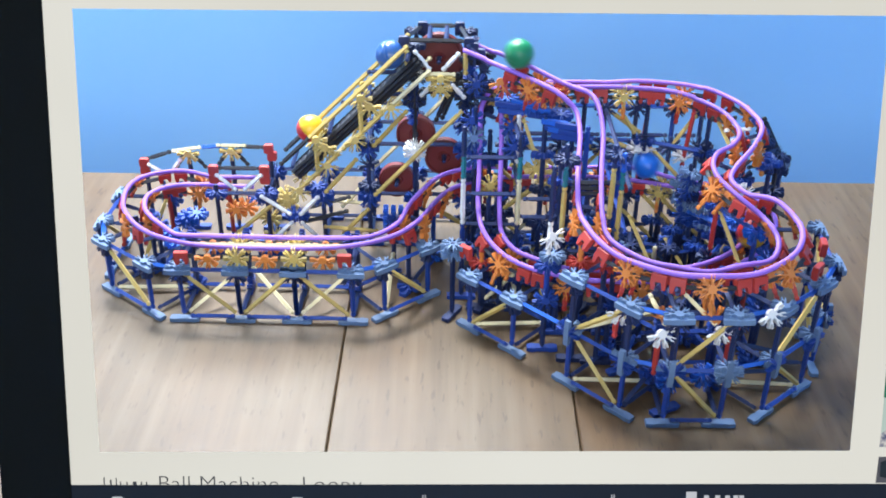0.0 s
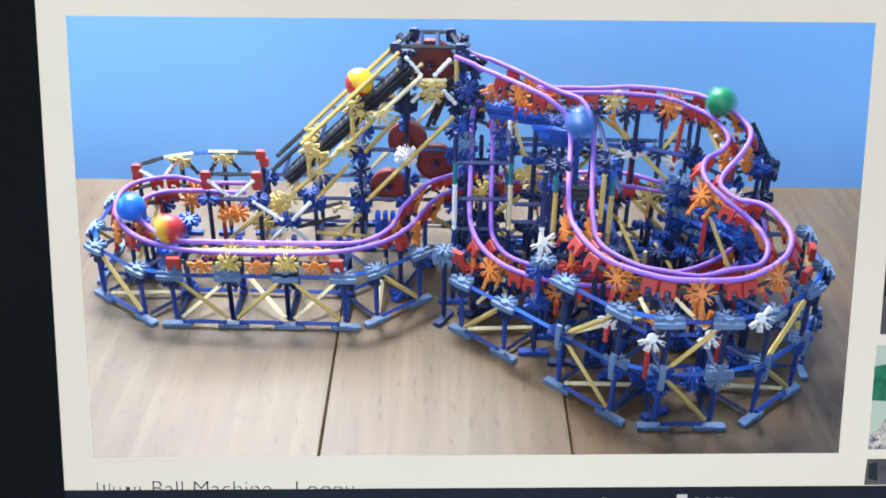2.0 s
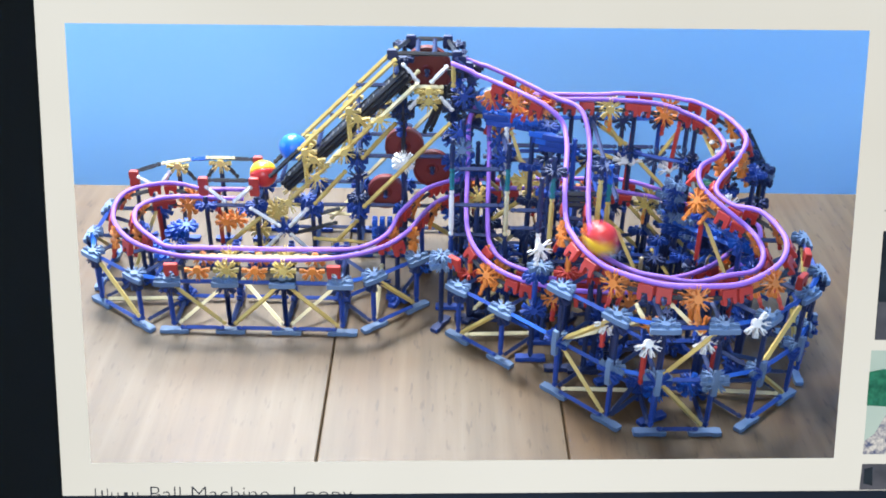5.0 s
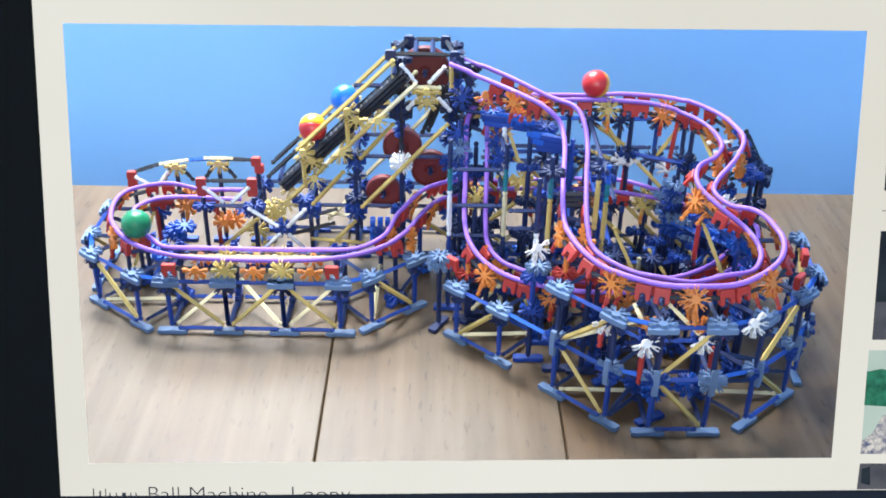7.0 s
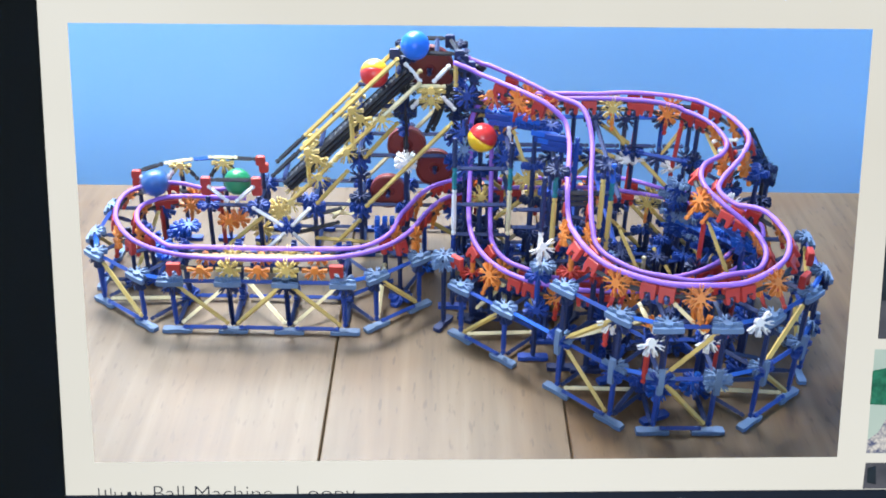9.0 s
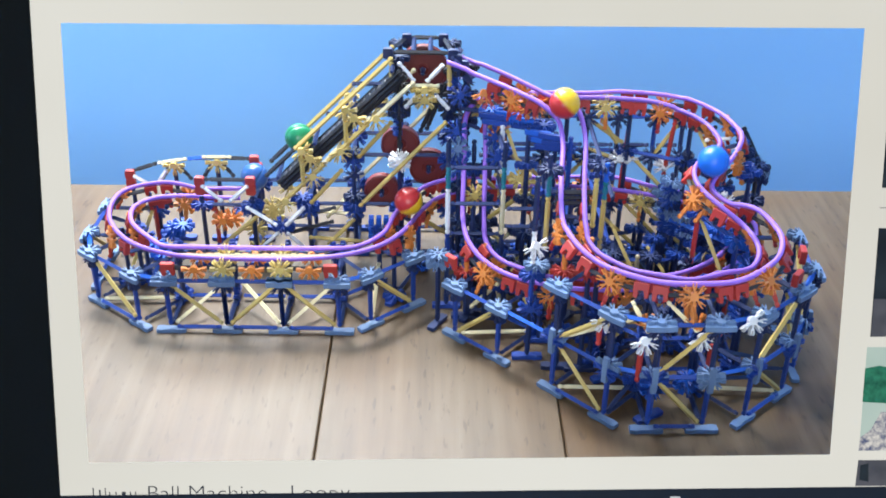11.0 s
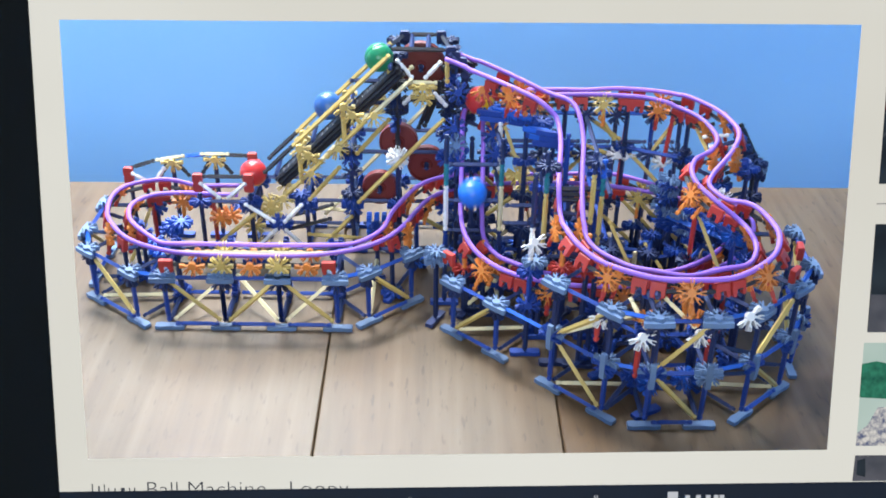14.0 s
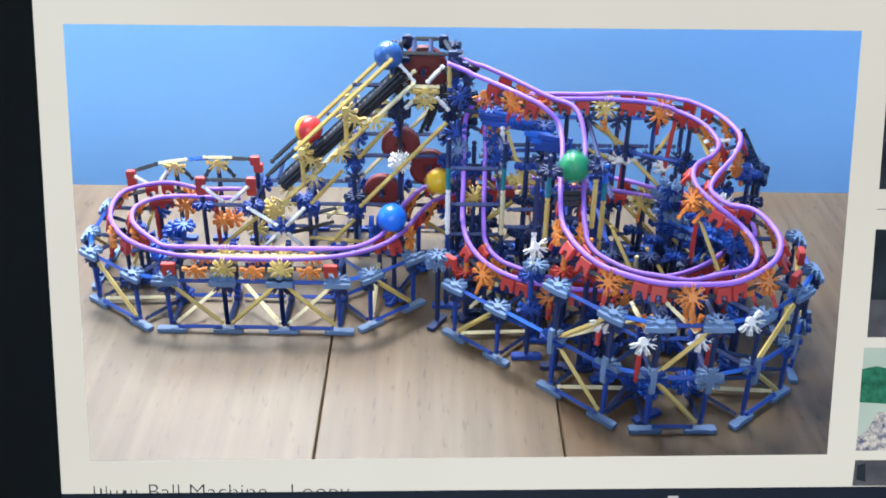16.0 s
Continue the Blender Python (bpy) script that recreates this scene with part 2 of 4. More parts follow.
# ---- the display through which the machine is seen ----
def build_display():
    mon = new("display_screen")
    x, y, n = Vector((0.9999, 0.006, 0.0097)), Vector((-0.0113, 0.3746, 0.9271)), Vector((0.0019, -0.9272, 0.3746))
    m = Matrix((x, y, n)).transposed().to_4x4()
    m.translation = (0.0227, 0.7374, 0.3247)
    mon.matrix_basis = m
    tagged(mon, "black-rimmed display showing a lit off-white page", "display")
    L, R, T, B = -0.347, 0.43, 0.26, -0.2145
    tl, bl, br, tr = (-0.3237, 0.1855), (-0.3216, -0.1855), (0.3189, -0.1807), (0.3264, 0.1807)
    th = 0.0015
    bar_pts("page_top", [(L, T), (L, tl[1]), tl, tr, (R, tr[1]), (R, T)], PAGE, th, mon, "lit off-white page margin")
    bar_pts("page_side", [(L, tl[1]), (L, bl[1]), bl, tl], PAGE, th, mon, "lit off-white page margin")
    bar_pts("page_side", [tr, br, (R, br[1]), (R, tr[1])], PAGE, th, mon, "lit off-white page margin")
    bar_pts("page_bottom", [(L, bl[1]), (L, B), (R, B + 0.0055), (R, br[1]), br, bl], PAGE, th, mon, "lit off-white page margin")
    bar_pts("taskbar", [(L, B), (L, B - 0.06), (R, B - 0.054), (R, B + 0.0055)], TASKBAR, 0.0019, mon, "dark blue lit taskbar")
    bar_pts("bezel", [(L, T + 0.05), (L - 0.06, T + 0.05), (L - 0.06, B - 0.09), (L, B - 0.09)], BEZEL, 0.003, mon, "matt black rim")
    bar_pts("bezel", [(L, B - 0.06), (L, B - 0.09), (R + 0.03, B - 0.09), (R + 0.03, B - 0.054), (R, B - 0.054)], BEZEL, 0.003, mon)
    bar_pts("bezel", [(R, T + 0.02), (R, B - 0.054), (R + 0.03, B - 0.054), (R + 0.03, T + 0.02)], BEZEL, 0.003, mon)
    bar_pts("bezel", [(L, T + 0.05), (L, T), (R, T), (R, T + 0.02), (R + 0.03, T + 0.02), (R + 0.03, T + 0.05)], BEZEL, 0.003, mon)
    # stand that carries the display on the table
    for sx in (-0.15, 0.25):
        bm = bmesh.new()
        box(bm, sx - 0.03, sx + 0.03, 0.585, 0.60, 0.0, 0.075)
        bmesh.ops.transform(bm, matrix=m.inverted(), verts=bm.verts)
        part("stand_leg", bm, BEZEL, mon)

    # title line, half covered by the taskbar
    title = bpy.data.curves.new("title_text", 'FONT')
    title.body = "Ball Machine - Loopy"
    title.size = 0.0195
    title.offset = -0.00035
    title.extrude = 0.0001
    title.materials.append(INK)
    ob = part("title_text", title, None, mon, "dark printed title words", pose(-0.2729, -0.2190, 0.0017))
    ob.scale = (1.07, 1, 1)
    # first word is a trade name: plain strokes
    for a, w, top in ((-0.3190, 0.0010, -0.2075), (-0.3135, 0.0014, -0.2095), (-0.3085, 0.0008, -0.2078), (-0.3050, 0.0010, -0.2112), (-0.2995, 0.0010, -0.2114), (-0.2940, 0.0034, -0.2112), (-0.2870, 0.0010, -0.2112), (-0.2825, 0.0010, -0.2112)):
        bar_pts("title_stroke", [(a, top), (a, -0.2160), (a + w, -0.2160), (a + w, top)], INK, 0.0017, mon)
    # marks on the taskbar
    for a, w, c in ((-0.312, 0.009, -0.2247), (-0.157, 0.009, -0.2245), (-0.045, 0.0009, -0.2215), (-0.043, 0.0009, -0.2215), (0.117, 0.0009, -0.2205), (0.119, 0.0009, -0.2205)):
        bar_pts("taskbar_mark", [(a, c), (a, c - 0.012), (a + w, c - 0.012), (a + w, c)], WHITETEXT, 0.0022, mon)
    bar_pts("taskbar_icon", [(0.181, -0.2175), (0.181, -0.235), (0.190, -0.235), (0.190, -0.2175)], WHITETEXT, 0.0022, mon, "white sheet icon")
    for a in (0.1965, 0.206, 0.2145, 0.2215, 0.2265):
        bar_pts("taskbar_mark", [(a, -0.2207), (a, -0.23), (a + 0.004, -0.23), (a + 0.004, -0.2207)], WHITETEXT, 0.0022, mon)
    # column of small pictures
    def thumb(x0, top, bottom, mat, label):
        return bar_pts("thumbnail", [(x0 + 0.0012, top), (x0, bottom), (x0 + 0.07, bottom), (x0 + 0.07, top)], mat, 0.0019, mon, label)
    a = thumb(0.3484, 0.1457, 0.051, PIC_DARK, "dark small picture on the page")
    bar_pts("picture_patch", [(0.3500, 0.128), (0.3496, 0.112), (0.362, 0.104), (0.364, 0.130)], PIC_RED, 0.0022, a)
    bar_pts("picture_patch", [(0.3494, 0.092), (0.3494, 0.090), (0.358, 0.097), (0.358, 0.100)], PIC_GREY, 0.0022, a)
    a = thumb(0.3466, 0.0172, -0.0757, PIC_DARK, "dark small picture of a room")
    bar_pts("picture_patch", [(0.3475, -0.043), (0.3468, -0.0755), (0.41, -0.0755), (0.41, -0.043)], PIC_GREY, 0.0022, a)
    a = thumb(0.3433, -0.0849, -0.1767, PIC_SKY, "small picture of green hills above a pale town")
    bar_pts("picture_patch", [(0.3440, -0.1035), (0.3436, -0.133), (0.41, -0.137), (0.41, -0.107), (0.37, -0.104), (0.356, -0.101)], PIC_GREEN, 0.0022, a)
    bar_pts("picture_patch", [(0.3432, -0.165), (0.3430, -0.1765), (0.41, -0.1765), (0.41, -0.135), (0.372, -0.142), (0.36, -0.142), (0.352, -0.158)], PIC_TOWN, 0.0022, a)
    a = thumb(0.3420, -0.1854, -0.2087, PIC_GREY, "grey small picture cut by the taskbar")
    bar_pts("picture_patch", [(0.345, -0.190), (0.345, -0.203), (0.353, -0.205), (0.352, -0.188)], PIC_DARK, 0.0022, a)
    bar_pts("page_rule", [(0.3475, 0.0346), (0.3475, 0.0340), (0.42, 0.0340), (0.42, 0.0346)], PIC_GREY, 0.0017, mon)


build_display()

# ---- the ball machine: kit of parts ----
UNIT = 0.0758
BAY = 0.0690
machine = tagged(new("ball_machine"), "blue and yellow rod ball run with purple rails on the table", "ball machine")
BASE = Vector((0, 1.1, 0))
machine.location = BASE
rod_meshes, conn_meshes = {}, {}


def rod_mesh(length, mat):
    """A grooved rod with a collar near each end, along z."""
    key = (round(length, 3), mat.name)
    if key not in rod_meshes:
        h = length / 2
        bm = bmesh.new()
        prof = [(-h, 0.0026), (-h + 0.003, 0.0034), (-h + 0.006, 0.0021), (-h + 0.009, 0.0031), (h - 0.009, 0.0031), (h - 0.006, 0.0021), (h - 0.003, 0.0034), (h, 0.0026)]
        rings = []
        for z, r in prof:
            rings.append([bm.verts.new((r * (1 if k % 2 == 0 else 0.72) * math.cos(k * math.pi / 4), r * (1 if k % 2 == 0 else 0.72) * math.sin(k * math.pi / 4), z)) for k in range(8)])
        for a, b in zip(rings, rings[1:]):
            for k in range(8):
                bm.faces.new((a[k], a[(k + 1) % 8], b[(k + 1) % 8], b[k]))
        bm.faces.new(rings[0][::-1])
        bm.faces.new(rings[-1])
        rod_meshes[key] = mesh_of(bm, "rod", mat)
    return rod_meshes[key]


def rod(a, b, mat, trim=0.008, parent=machine):
    a, b = Vector(a), Vector(b)
    d = b - a
    if d.length < 2 * trim + 0.012:
        return None
    me = rod_mesh(d.length - 2 * trim, mat)
    m = Matrix.Translation((a + b) / 2 - BASE) @ d.to_track_quat('Z', 'Y').to_matrix().to_4x4()
    rise = abs(d.z) / d.length
    kind = "post" if rise > 0.92 else "beam" if rise < 0.12 else "brace"
    return part(mat.name.split()[0] + "_" + kind, me, None, parent, at=m)


def outline_mesh(pts, t, mat, name):
    """One solid with the outline pts, 2 t thick, its edges slightly broken."""
    bm = bmesh.new()
    rows = [[bm.verts.new((x * k, y * k, z)) for x, y in pts] for z, k in ((-t, 0.975), (-t * 0.75, 1.0), (t * 0.75, 1.0), (t, 0.975))]
    n = len(pts)
    bm.faces.new(rows[0][::-1])
    bm.faces.new(rows[-1])
    for lo, hi in zip(rows, rows[1:]):
        for i in range(n):
            bm.faces.new((lo[i], lo[(i + 1) % n], hi[(i + 1) % n], hi[i]))
    return mesh_of(bm, name, mat)


def conn_mesh(n, mat):
    """A flat snap connector: n of eight forked clips round a hub."""
    key = (n, mat.name)
    if key not in conn_meshes:
        pts = []
        for k in range(n):
            c, s = math.cos(k * math.pi / 4), math.sin(k * math.pi / 4)
            for u, v in ((0.0048, -0.0010), (0.0082, -0.0010), (0.0098, -0.0021), (0.0156, -0.0023), (0.0158, -0.0014), (0.0106, -0.0009), (0.0106, 0.0009), (0.0158, 0.0014), (0.0156, 0.0023), (0.0098, 0.0021), (0.0082, 0.0010), (0.0048, 0.0010)):
                pts.append((u * c - v * s, u * s + v * c))
        if n < 8:
            for k in range(n, 8):
                pts.append((0.0050 * math.cos(k * math.pi / 4), 0.0050 * math.sin(k * math.pi / 4)))
        conn_meshes[key] = outline_mesh(pts, 0.0031, mat, "connector")
    return conn_meshes[key]


def conn(p, normal, mat, n=8, turn=0.0, parent=machine):
    """normal: the connector's flat side; turn: degrees about it."""
    q = Vector(normal).to_track_quat('Z', 'Y').to_matrix().to_4x4()
    m = Matrix.Translation(Vector(p) - BASE) @ q @ pose(0, 0, 0, 0, 0, turn)
    return part(mat.name.split()[0] + "_connector", conn_mesh(n, mat), None, parent, at=m)


def foot_mesh(mat):
    """The long flat foot under a post, with a waist and clipped ends."""
    key = ("foot", mat.name)
    if key not in conn_meshes:
        pts = [(-0.0185, -0.0045), (-0.012, -0.0056), (-0.006, -0.0046), (0.006, -0.0046), (0.012, -0.0056), (0.0185, -0.0045),
               (0.0185, 0.0045), (0.012, 0.0056), (0.006, 0.0046), (-0.006, 0.0046), (-0.012, 0.0056), (-0.0185, 0.0045)]
        conn_meshes[key] = outline_mesh(pts, 0.0027, mat, "foot")
    return conn_meshes[key]


def foot(p, mat, turn=0.0, parent=machine):
    return part("foot", foot_mesh(mat), None, parent, at=Matrix.Translation(Vector((p[0], p[1], p[2] if len(p) > 2 and p[2] > 0.02 else 0.0028)) - BASE) @ pose(0, 0, 0, 0, 0, turn))


def slim(p, mat, turn=0.0, stand=0.0, parent=machine):
    """The thin back edge of a half connector."""
    key = ("slim", mat.name)
    if key not in conn_meshes:
        pts = [(-0.0165, -0.0022), (-0.005, -0.0030), (0.005, -0.0030), (0.0165, -0.0022), (0.0165, 0.0022), (0.005, 0.0030), (-0.005, 0.0030), (-0.0165, 0.0022)]
        conn_meshes[key] = outline_mesh(pts, 0.0032, mat, "edge")
    return part(mat.name.split()[0] + "_edge", conn_meshes[key], None, parent, at=Matrix.Translation(Vector(p) - BASE) @ pose(0, 0, 0, 0, 0, turn) @ pose(0, 0, 0, 0, stand, 0))


def clip(p, mat, turn=0.0, tilt=0.0, parent=machine):
    """A connector that lies flat round a post."""
    m = Matrix.Translation(Vector(p) - BASE) @ pose(0, 0, 0, tilt, 0, turn)
    return part(mat.name.split()[0] + "_clip", conn_mesh(8, mat), None, parent, at=m)


# ---- the rails ----
DROP = [(0.019, 1.255, 0.298), (0.045, 1.243, 0.292), (0.078, 1.222, 0.286), (0.110, 1.198, 0.280), (0.141, 1.176, 0.272), (0.161, 1.161, 0.262), (0.166, 1.126, 0.243), (0.161, 1.078, 0.222), (0.158, 1.041, 0.205), (0.158, 1.010, 0.193), (0.166, 0.980, 0.185), (0.187, 0.953, 0.180), (0.220, 0.930, 0.179), (0.272, 0.917, 0.179), (0.322, 0.928, 0.180)]
CLIMB = [(0.357, 0.948, 0.183), (0.373, 0.986, 0.188), (0.362, 1.028, 0.195), (0.335, 1.05, 0.201), (0.318, 1.081, 0.208), (0.325, 1.108, 0.215), (0.351, 1.136, 0.222), (0.366, 1.164, 0.228), (0.366, 1.193, 0.23), (0.353, 1.226, 0.234), (0.326, 1.256, 0.237), (0.292, 1.273, 0.239), (0.249, 1.282, 0.239), (0.204, 1.283, 0.238), (0.159, 1.284, 0.237)]
FALL = [(0.118, 1.283, 0.235), (0.084, 1.276, 0.232), (0.061, 1.253, 0.231), (0.051, 1.228, 0.222), (0.05, 1.198, 0.2), (0.049, 1.166, 0.168), (0.048, 1.134, 0.137), (0.052, 1.103, 0.118), (0.07, 1.075, 0.107), (0.1, 1.053, 0.103), (0.136, 1.037, 0.102), (0.212, 1.029, 0.102)]
LOOP = [(0.302, 1.045, 0.103), (0.368, 1.093, 0.104), (0.402, 1.161, 0.106), (0.375, 1.222, 0.108), (0.312, 1.249, 0.109), (0.246, 1.277, 0.110), (0.168, 1.280, 0.110), (0.090, 1.276, 0.110), (0.035, 1.272, 0.109), (-0.008, 1.246, 0.108), (-0.037, 1.193, 0.106), (-0.054, 1.144, 0.105), (-0.084, 1.110, 0.104)]
OVAL = [(-0.129, 1.094, 0.104), (-0.219, 1.090, 0.104), (-0.325, 1.096, 0.104), (-0.369, 1.118, 0.104), (-0.409, 1.169, 0.104), (-0.415, 1.227, 0.104), (-0.376, 1.255, 0.105), (-0.321, 1.255, 0.101), (-0.268, 1.259, 0.098)]
RAIL_R, BALL_R, GAUGE = 0.0031, 0.0186, 0.027


def smooth_path(pts, step=0.006):
    """Points at even steps on a smooth curve through pts."""
    p = [Vector(v) for v in pts]
    p = [2 * p[0] - p[1]] + p + [2 * p[-1] - p[-2]]
    fine = []
    for i in range(1, len(p) - 2):
        for k in range(24):
            u = k / 24
            fine.append(0.5 * (2 * p[i] + (p[i + 1] - p[i - 1]) * u + (2 * p[i - 1] - 5 * p[i] + 4 * p[i + 1] - p[i + 2]) * u * u + (3 * p[i] - p[i - 1] - 3 * p[i + 1] + p[i + 2]) * u ** 3))
    fine.append(p[-2])
    out, left = [fine[0]], step
    for a, b in zip(fine, fine[1:]):
        d = (b - a).length
        while d >= left:
            a = a + (b - a) * (left / d)
            out.append(a)
            d, left = d - left, step
        left -= d
    return out


STEP = 0.006
TRACK = smooth_path(DROP + CLIMB + FALL + LOOP + OVAL, STEP)


def frames_along(pts):
    """Position, way, sideways and up of the track at each point."""
    res, n = [], len(pts)
    for i, p in enumerate(pts):
        a, b = pts[max(0, i - 3)], pts[min(n - 1, i + 3)]
        t = (b - a).normalized()
        c = pts[min(n - 1, i + 6)] + pts[max(0, i - 6)] - 2 * p
        c.z = 0
        up = Vector((0, 0, 1)) + (c * (34 if p.y < 1.0 else 22) if 6 <= i < n - 6 else Vector())
        if p.y > 1.26 and p.z > 0.22:
            up.y += 0.16
        side = t.cross(up).normalized()
        res.append((p, t, side, side.cross(t).normalized()))
    return res


TF = frames_along(TRACK)


def tube(name, pts, r, mat, parent=machine, label="", sides=8):
    bm = bmesh.new()
    rings, n = [], len(pts)
    up = Vector((0.13, 0.21, 0.97))
    for i, p in enumerate(pts):
        t = (pts[min(n - 1, i + 1)] - pts[max(0, i - 1)]).normalized()
        s = t.cross(up).normalized()
        u = s.cross(t)
        rings.append([bm.verts.new(p - BASE + r * (math.cos(k * 2 * math.pi / sides) * s + math.sin(k * 2 * math.pi / sides) * u)) for k in range(sides)])
    for a, b in zip(rings, rings[1:]):
        for k in range(sides):
            bm.faces.new((a[k], a[(k + 1) % sides], b[(k + 1) % sides], b[k]))
    bm.faces.new(rings[0][::-1])
    bm.faces.new(rings[-1])
    ob = part(name, mesh_of(bm, name, mat, True), None, parent, label)
    return ob


def build_rails():
    for s in (-1, 1):
        tube("rail", [p + side * (s * GAUGE / 2) for p, t, side, up in TF], RAIL_R, PURPLE, label="bent purple plastic tube rail")


build_rails()


# ---- panels: two posts, beams and crossed braces ----
def panel(a, b, levels, back=0.072, braces="xx", rear=True):
    """A bay between two post feet, levels units high, with a second row of posts behind."""
    a, b = Vector((*a, 0)), Vector((*b, 0))
    along = (b - a).normalized()
    inn = Vector((-along.y, along.x, 0)) * back
    nrm = Vector((along.y, -along.x, 0))
    rz = math.degrees(math.atan2(along.y, along.x))
    up = Vector((0, 0, BAY))
    lift = Vector((0, 0, 0.007))
    for lv in range(levels + 1):
        z = up * lv + lift
        rod(a + z, b + z, BLUE)
        if lv < levels:
            for p in (a, b):
                rod(p + z, p + z + up, BLUE if lv == 0 else NAVY, 0.004)
        for p in (a, b):
            if lv == 0:
                foot(p, GREY, rz)
            else:
                m = Matrix.Translation(p + z + Vector((0, 0, 0.004)) + nrm * 0.002 - BASE) @ pose(0, 0, 0, 0, 0, rz)
                part("grey_clip", conn_mesh(5, GREY), None, machine, at=m)
                if lv == levels:
                    slim(p + z + nrm * 0.006, GREY, rz)
                    conn(p + z + nrm * 0.003 - Vector((0, 0, 0.003)), nrm, NAVY, 5, 180)
                else:
                    slim(p + z + nrm * 0.006, GREY, rz, 90)
                    conn(p + z + nrm * 0.005, nrm, GREY if random.random() < 0.4 else BLUE, 5, 0 if p == a else 180)
        if back:
            rod(a + z, a + z + inn, NAVY)
            rod(b + z, b + z + inn, NAVY)
            if rear:
                if lv < levels:
                    rod(a + inn + z, b + inn + z, BLUE)
                    rod(a + inn + z, a + inn + z + up, NAVY, 0.004)
                    rod(b + inn + z, b + inn + z + up, NAVY, 0.004)
                for p in (a, b):
                    conn(p + inn + z, along, BLUE, 8, 20)
    for lv in range(levels):
        z = up * lv + lift
        for c in braces[lv]:
            if c == "/":
                rod(a + z, b + z + up, YELLOW)
            if c == "\\":
                rod(a + z + up, b + z, YELLOW)
            if c == "f":
                rod(a + inn + z, b + z, CREAM)
            if c == "r":
                rod(b + inn + z, a + z, CREAM)
            if c == "h":
                rod(a + z, b + inn + z + up * 0.5, CREAM)
            if c == "k":
                rod(b + z, a + inn + z + up * 0.5, CREAM)
    return a, b, nrm, along, inn


LEFT = [(-0.3330, 1.070), (-0.2620, 1.070), (-0.1910, 1.069), (-0.1200, 1.068)]
panel(LEFT[0], LEFT[1], 1, braces=["\\h"])
panel(LEFT[1], LEFT[2], 1, braces=["/k"])
panel(LEFT[2], LEFT[3], 1, braces=["\\h"])
panel((-0.442, 1.132), (-0.375, 1.080), 1, braces=["\\r"])
panel((-0.455, 1.255), (-0.457, 1.180), 1, braces=["/"])
panel((-0.081, 1.083), (-0.028, 1.128), 1, braces=["\\h"])
panel((0.026, 1.061), (0.077, 1.014), 1, braces=["/r"])
panel((0.138, 0.955), (0.192, 0.902), 2, braces=["\\r", "/h"])
panel((0.238, 0.885), (0.300, 0.886), 2, braces=["\\k", "/"])
panel((0.351, 0.902), (0.407, 0.950), 2, braces=["\\f", "/"])
panel((0.433, 0.992), (0.436, 1.068), 2, braces=["/", "/"])


# short ties from bay to bay
for a, b, zs in (((-0.119, 1.068), (-0.081, 1.083), (BAY,)), ((-0.375, 1.080), (-0.333, 1.070), (BAY,)), ((-0.442, 1.132), (-0.457, 1.180), (BAY, 0.0)), ((0.192, 0.902), (0.238, 0.885), (2 * BAY, BAY)),
                 ((0.300, 0.886), (0.351, 0.902), (2 * BAY, BAY)), ((0.407, 0.950), (0.433, 0.992), (2 * BAY, BAY)), ((0.077, 1.014), (0.138, 0.955), (BAY,))):
    for z in zs:
        rod((*a, z + 0.009), (*b, z + 0.009), BRIGHT if z else BLUE, 0.002)
# thin pale line under the rails, and holder row along the oval's straight front
rod((-0.332, 1.0925, 0.099), (-0.118, 1.0925, 0.099), CREAM, 0.0)
for y in (1.0745, 1.1075):
    rod((-0.332, y, 0.0925), (-0.118, y, 0.0925), BLACK, 0.0)
    for k in range(5):
        conn((-0.2955 + 0.0352 * k, y - 0.003, 0.0925), (0, -1, 0), ORANGE if k % 2 == 0 else YELLOW, 8 if k % 2 else 5, 180)


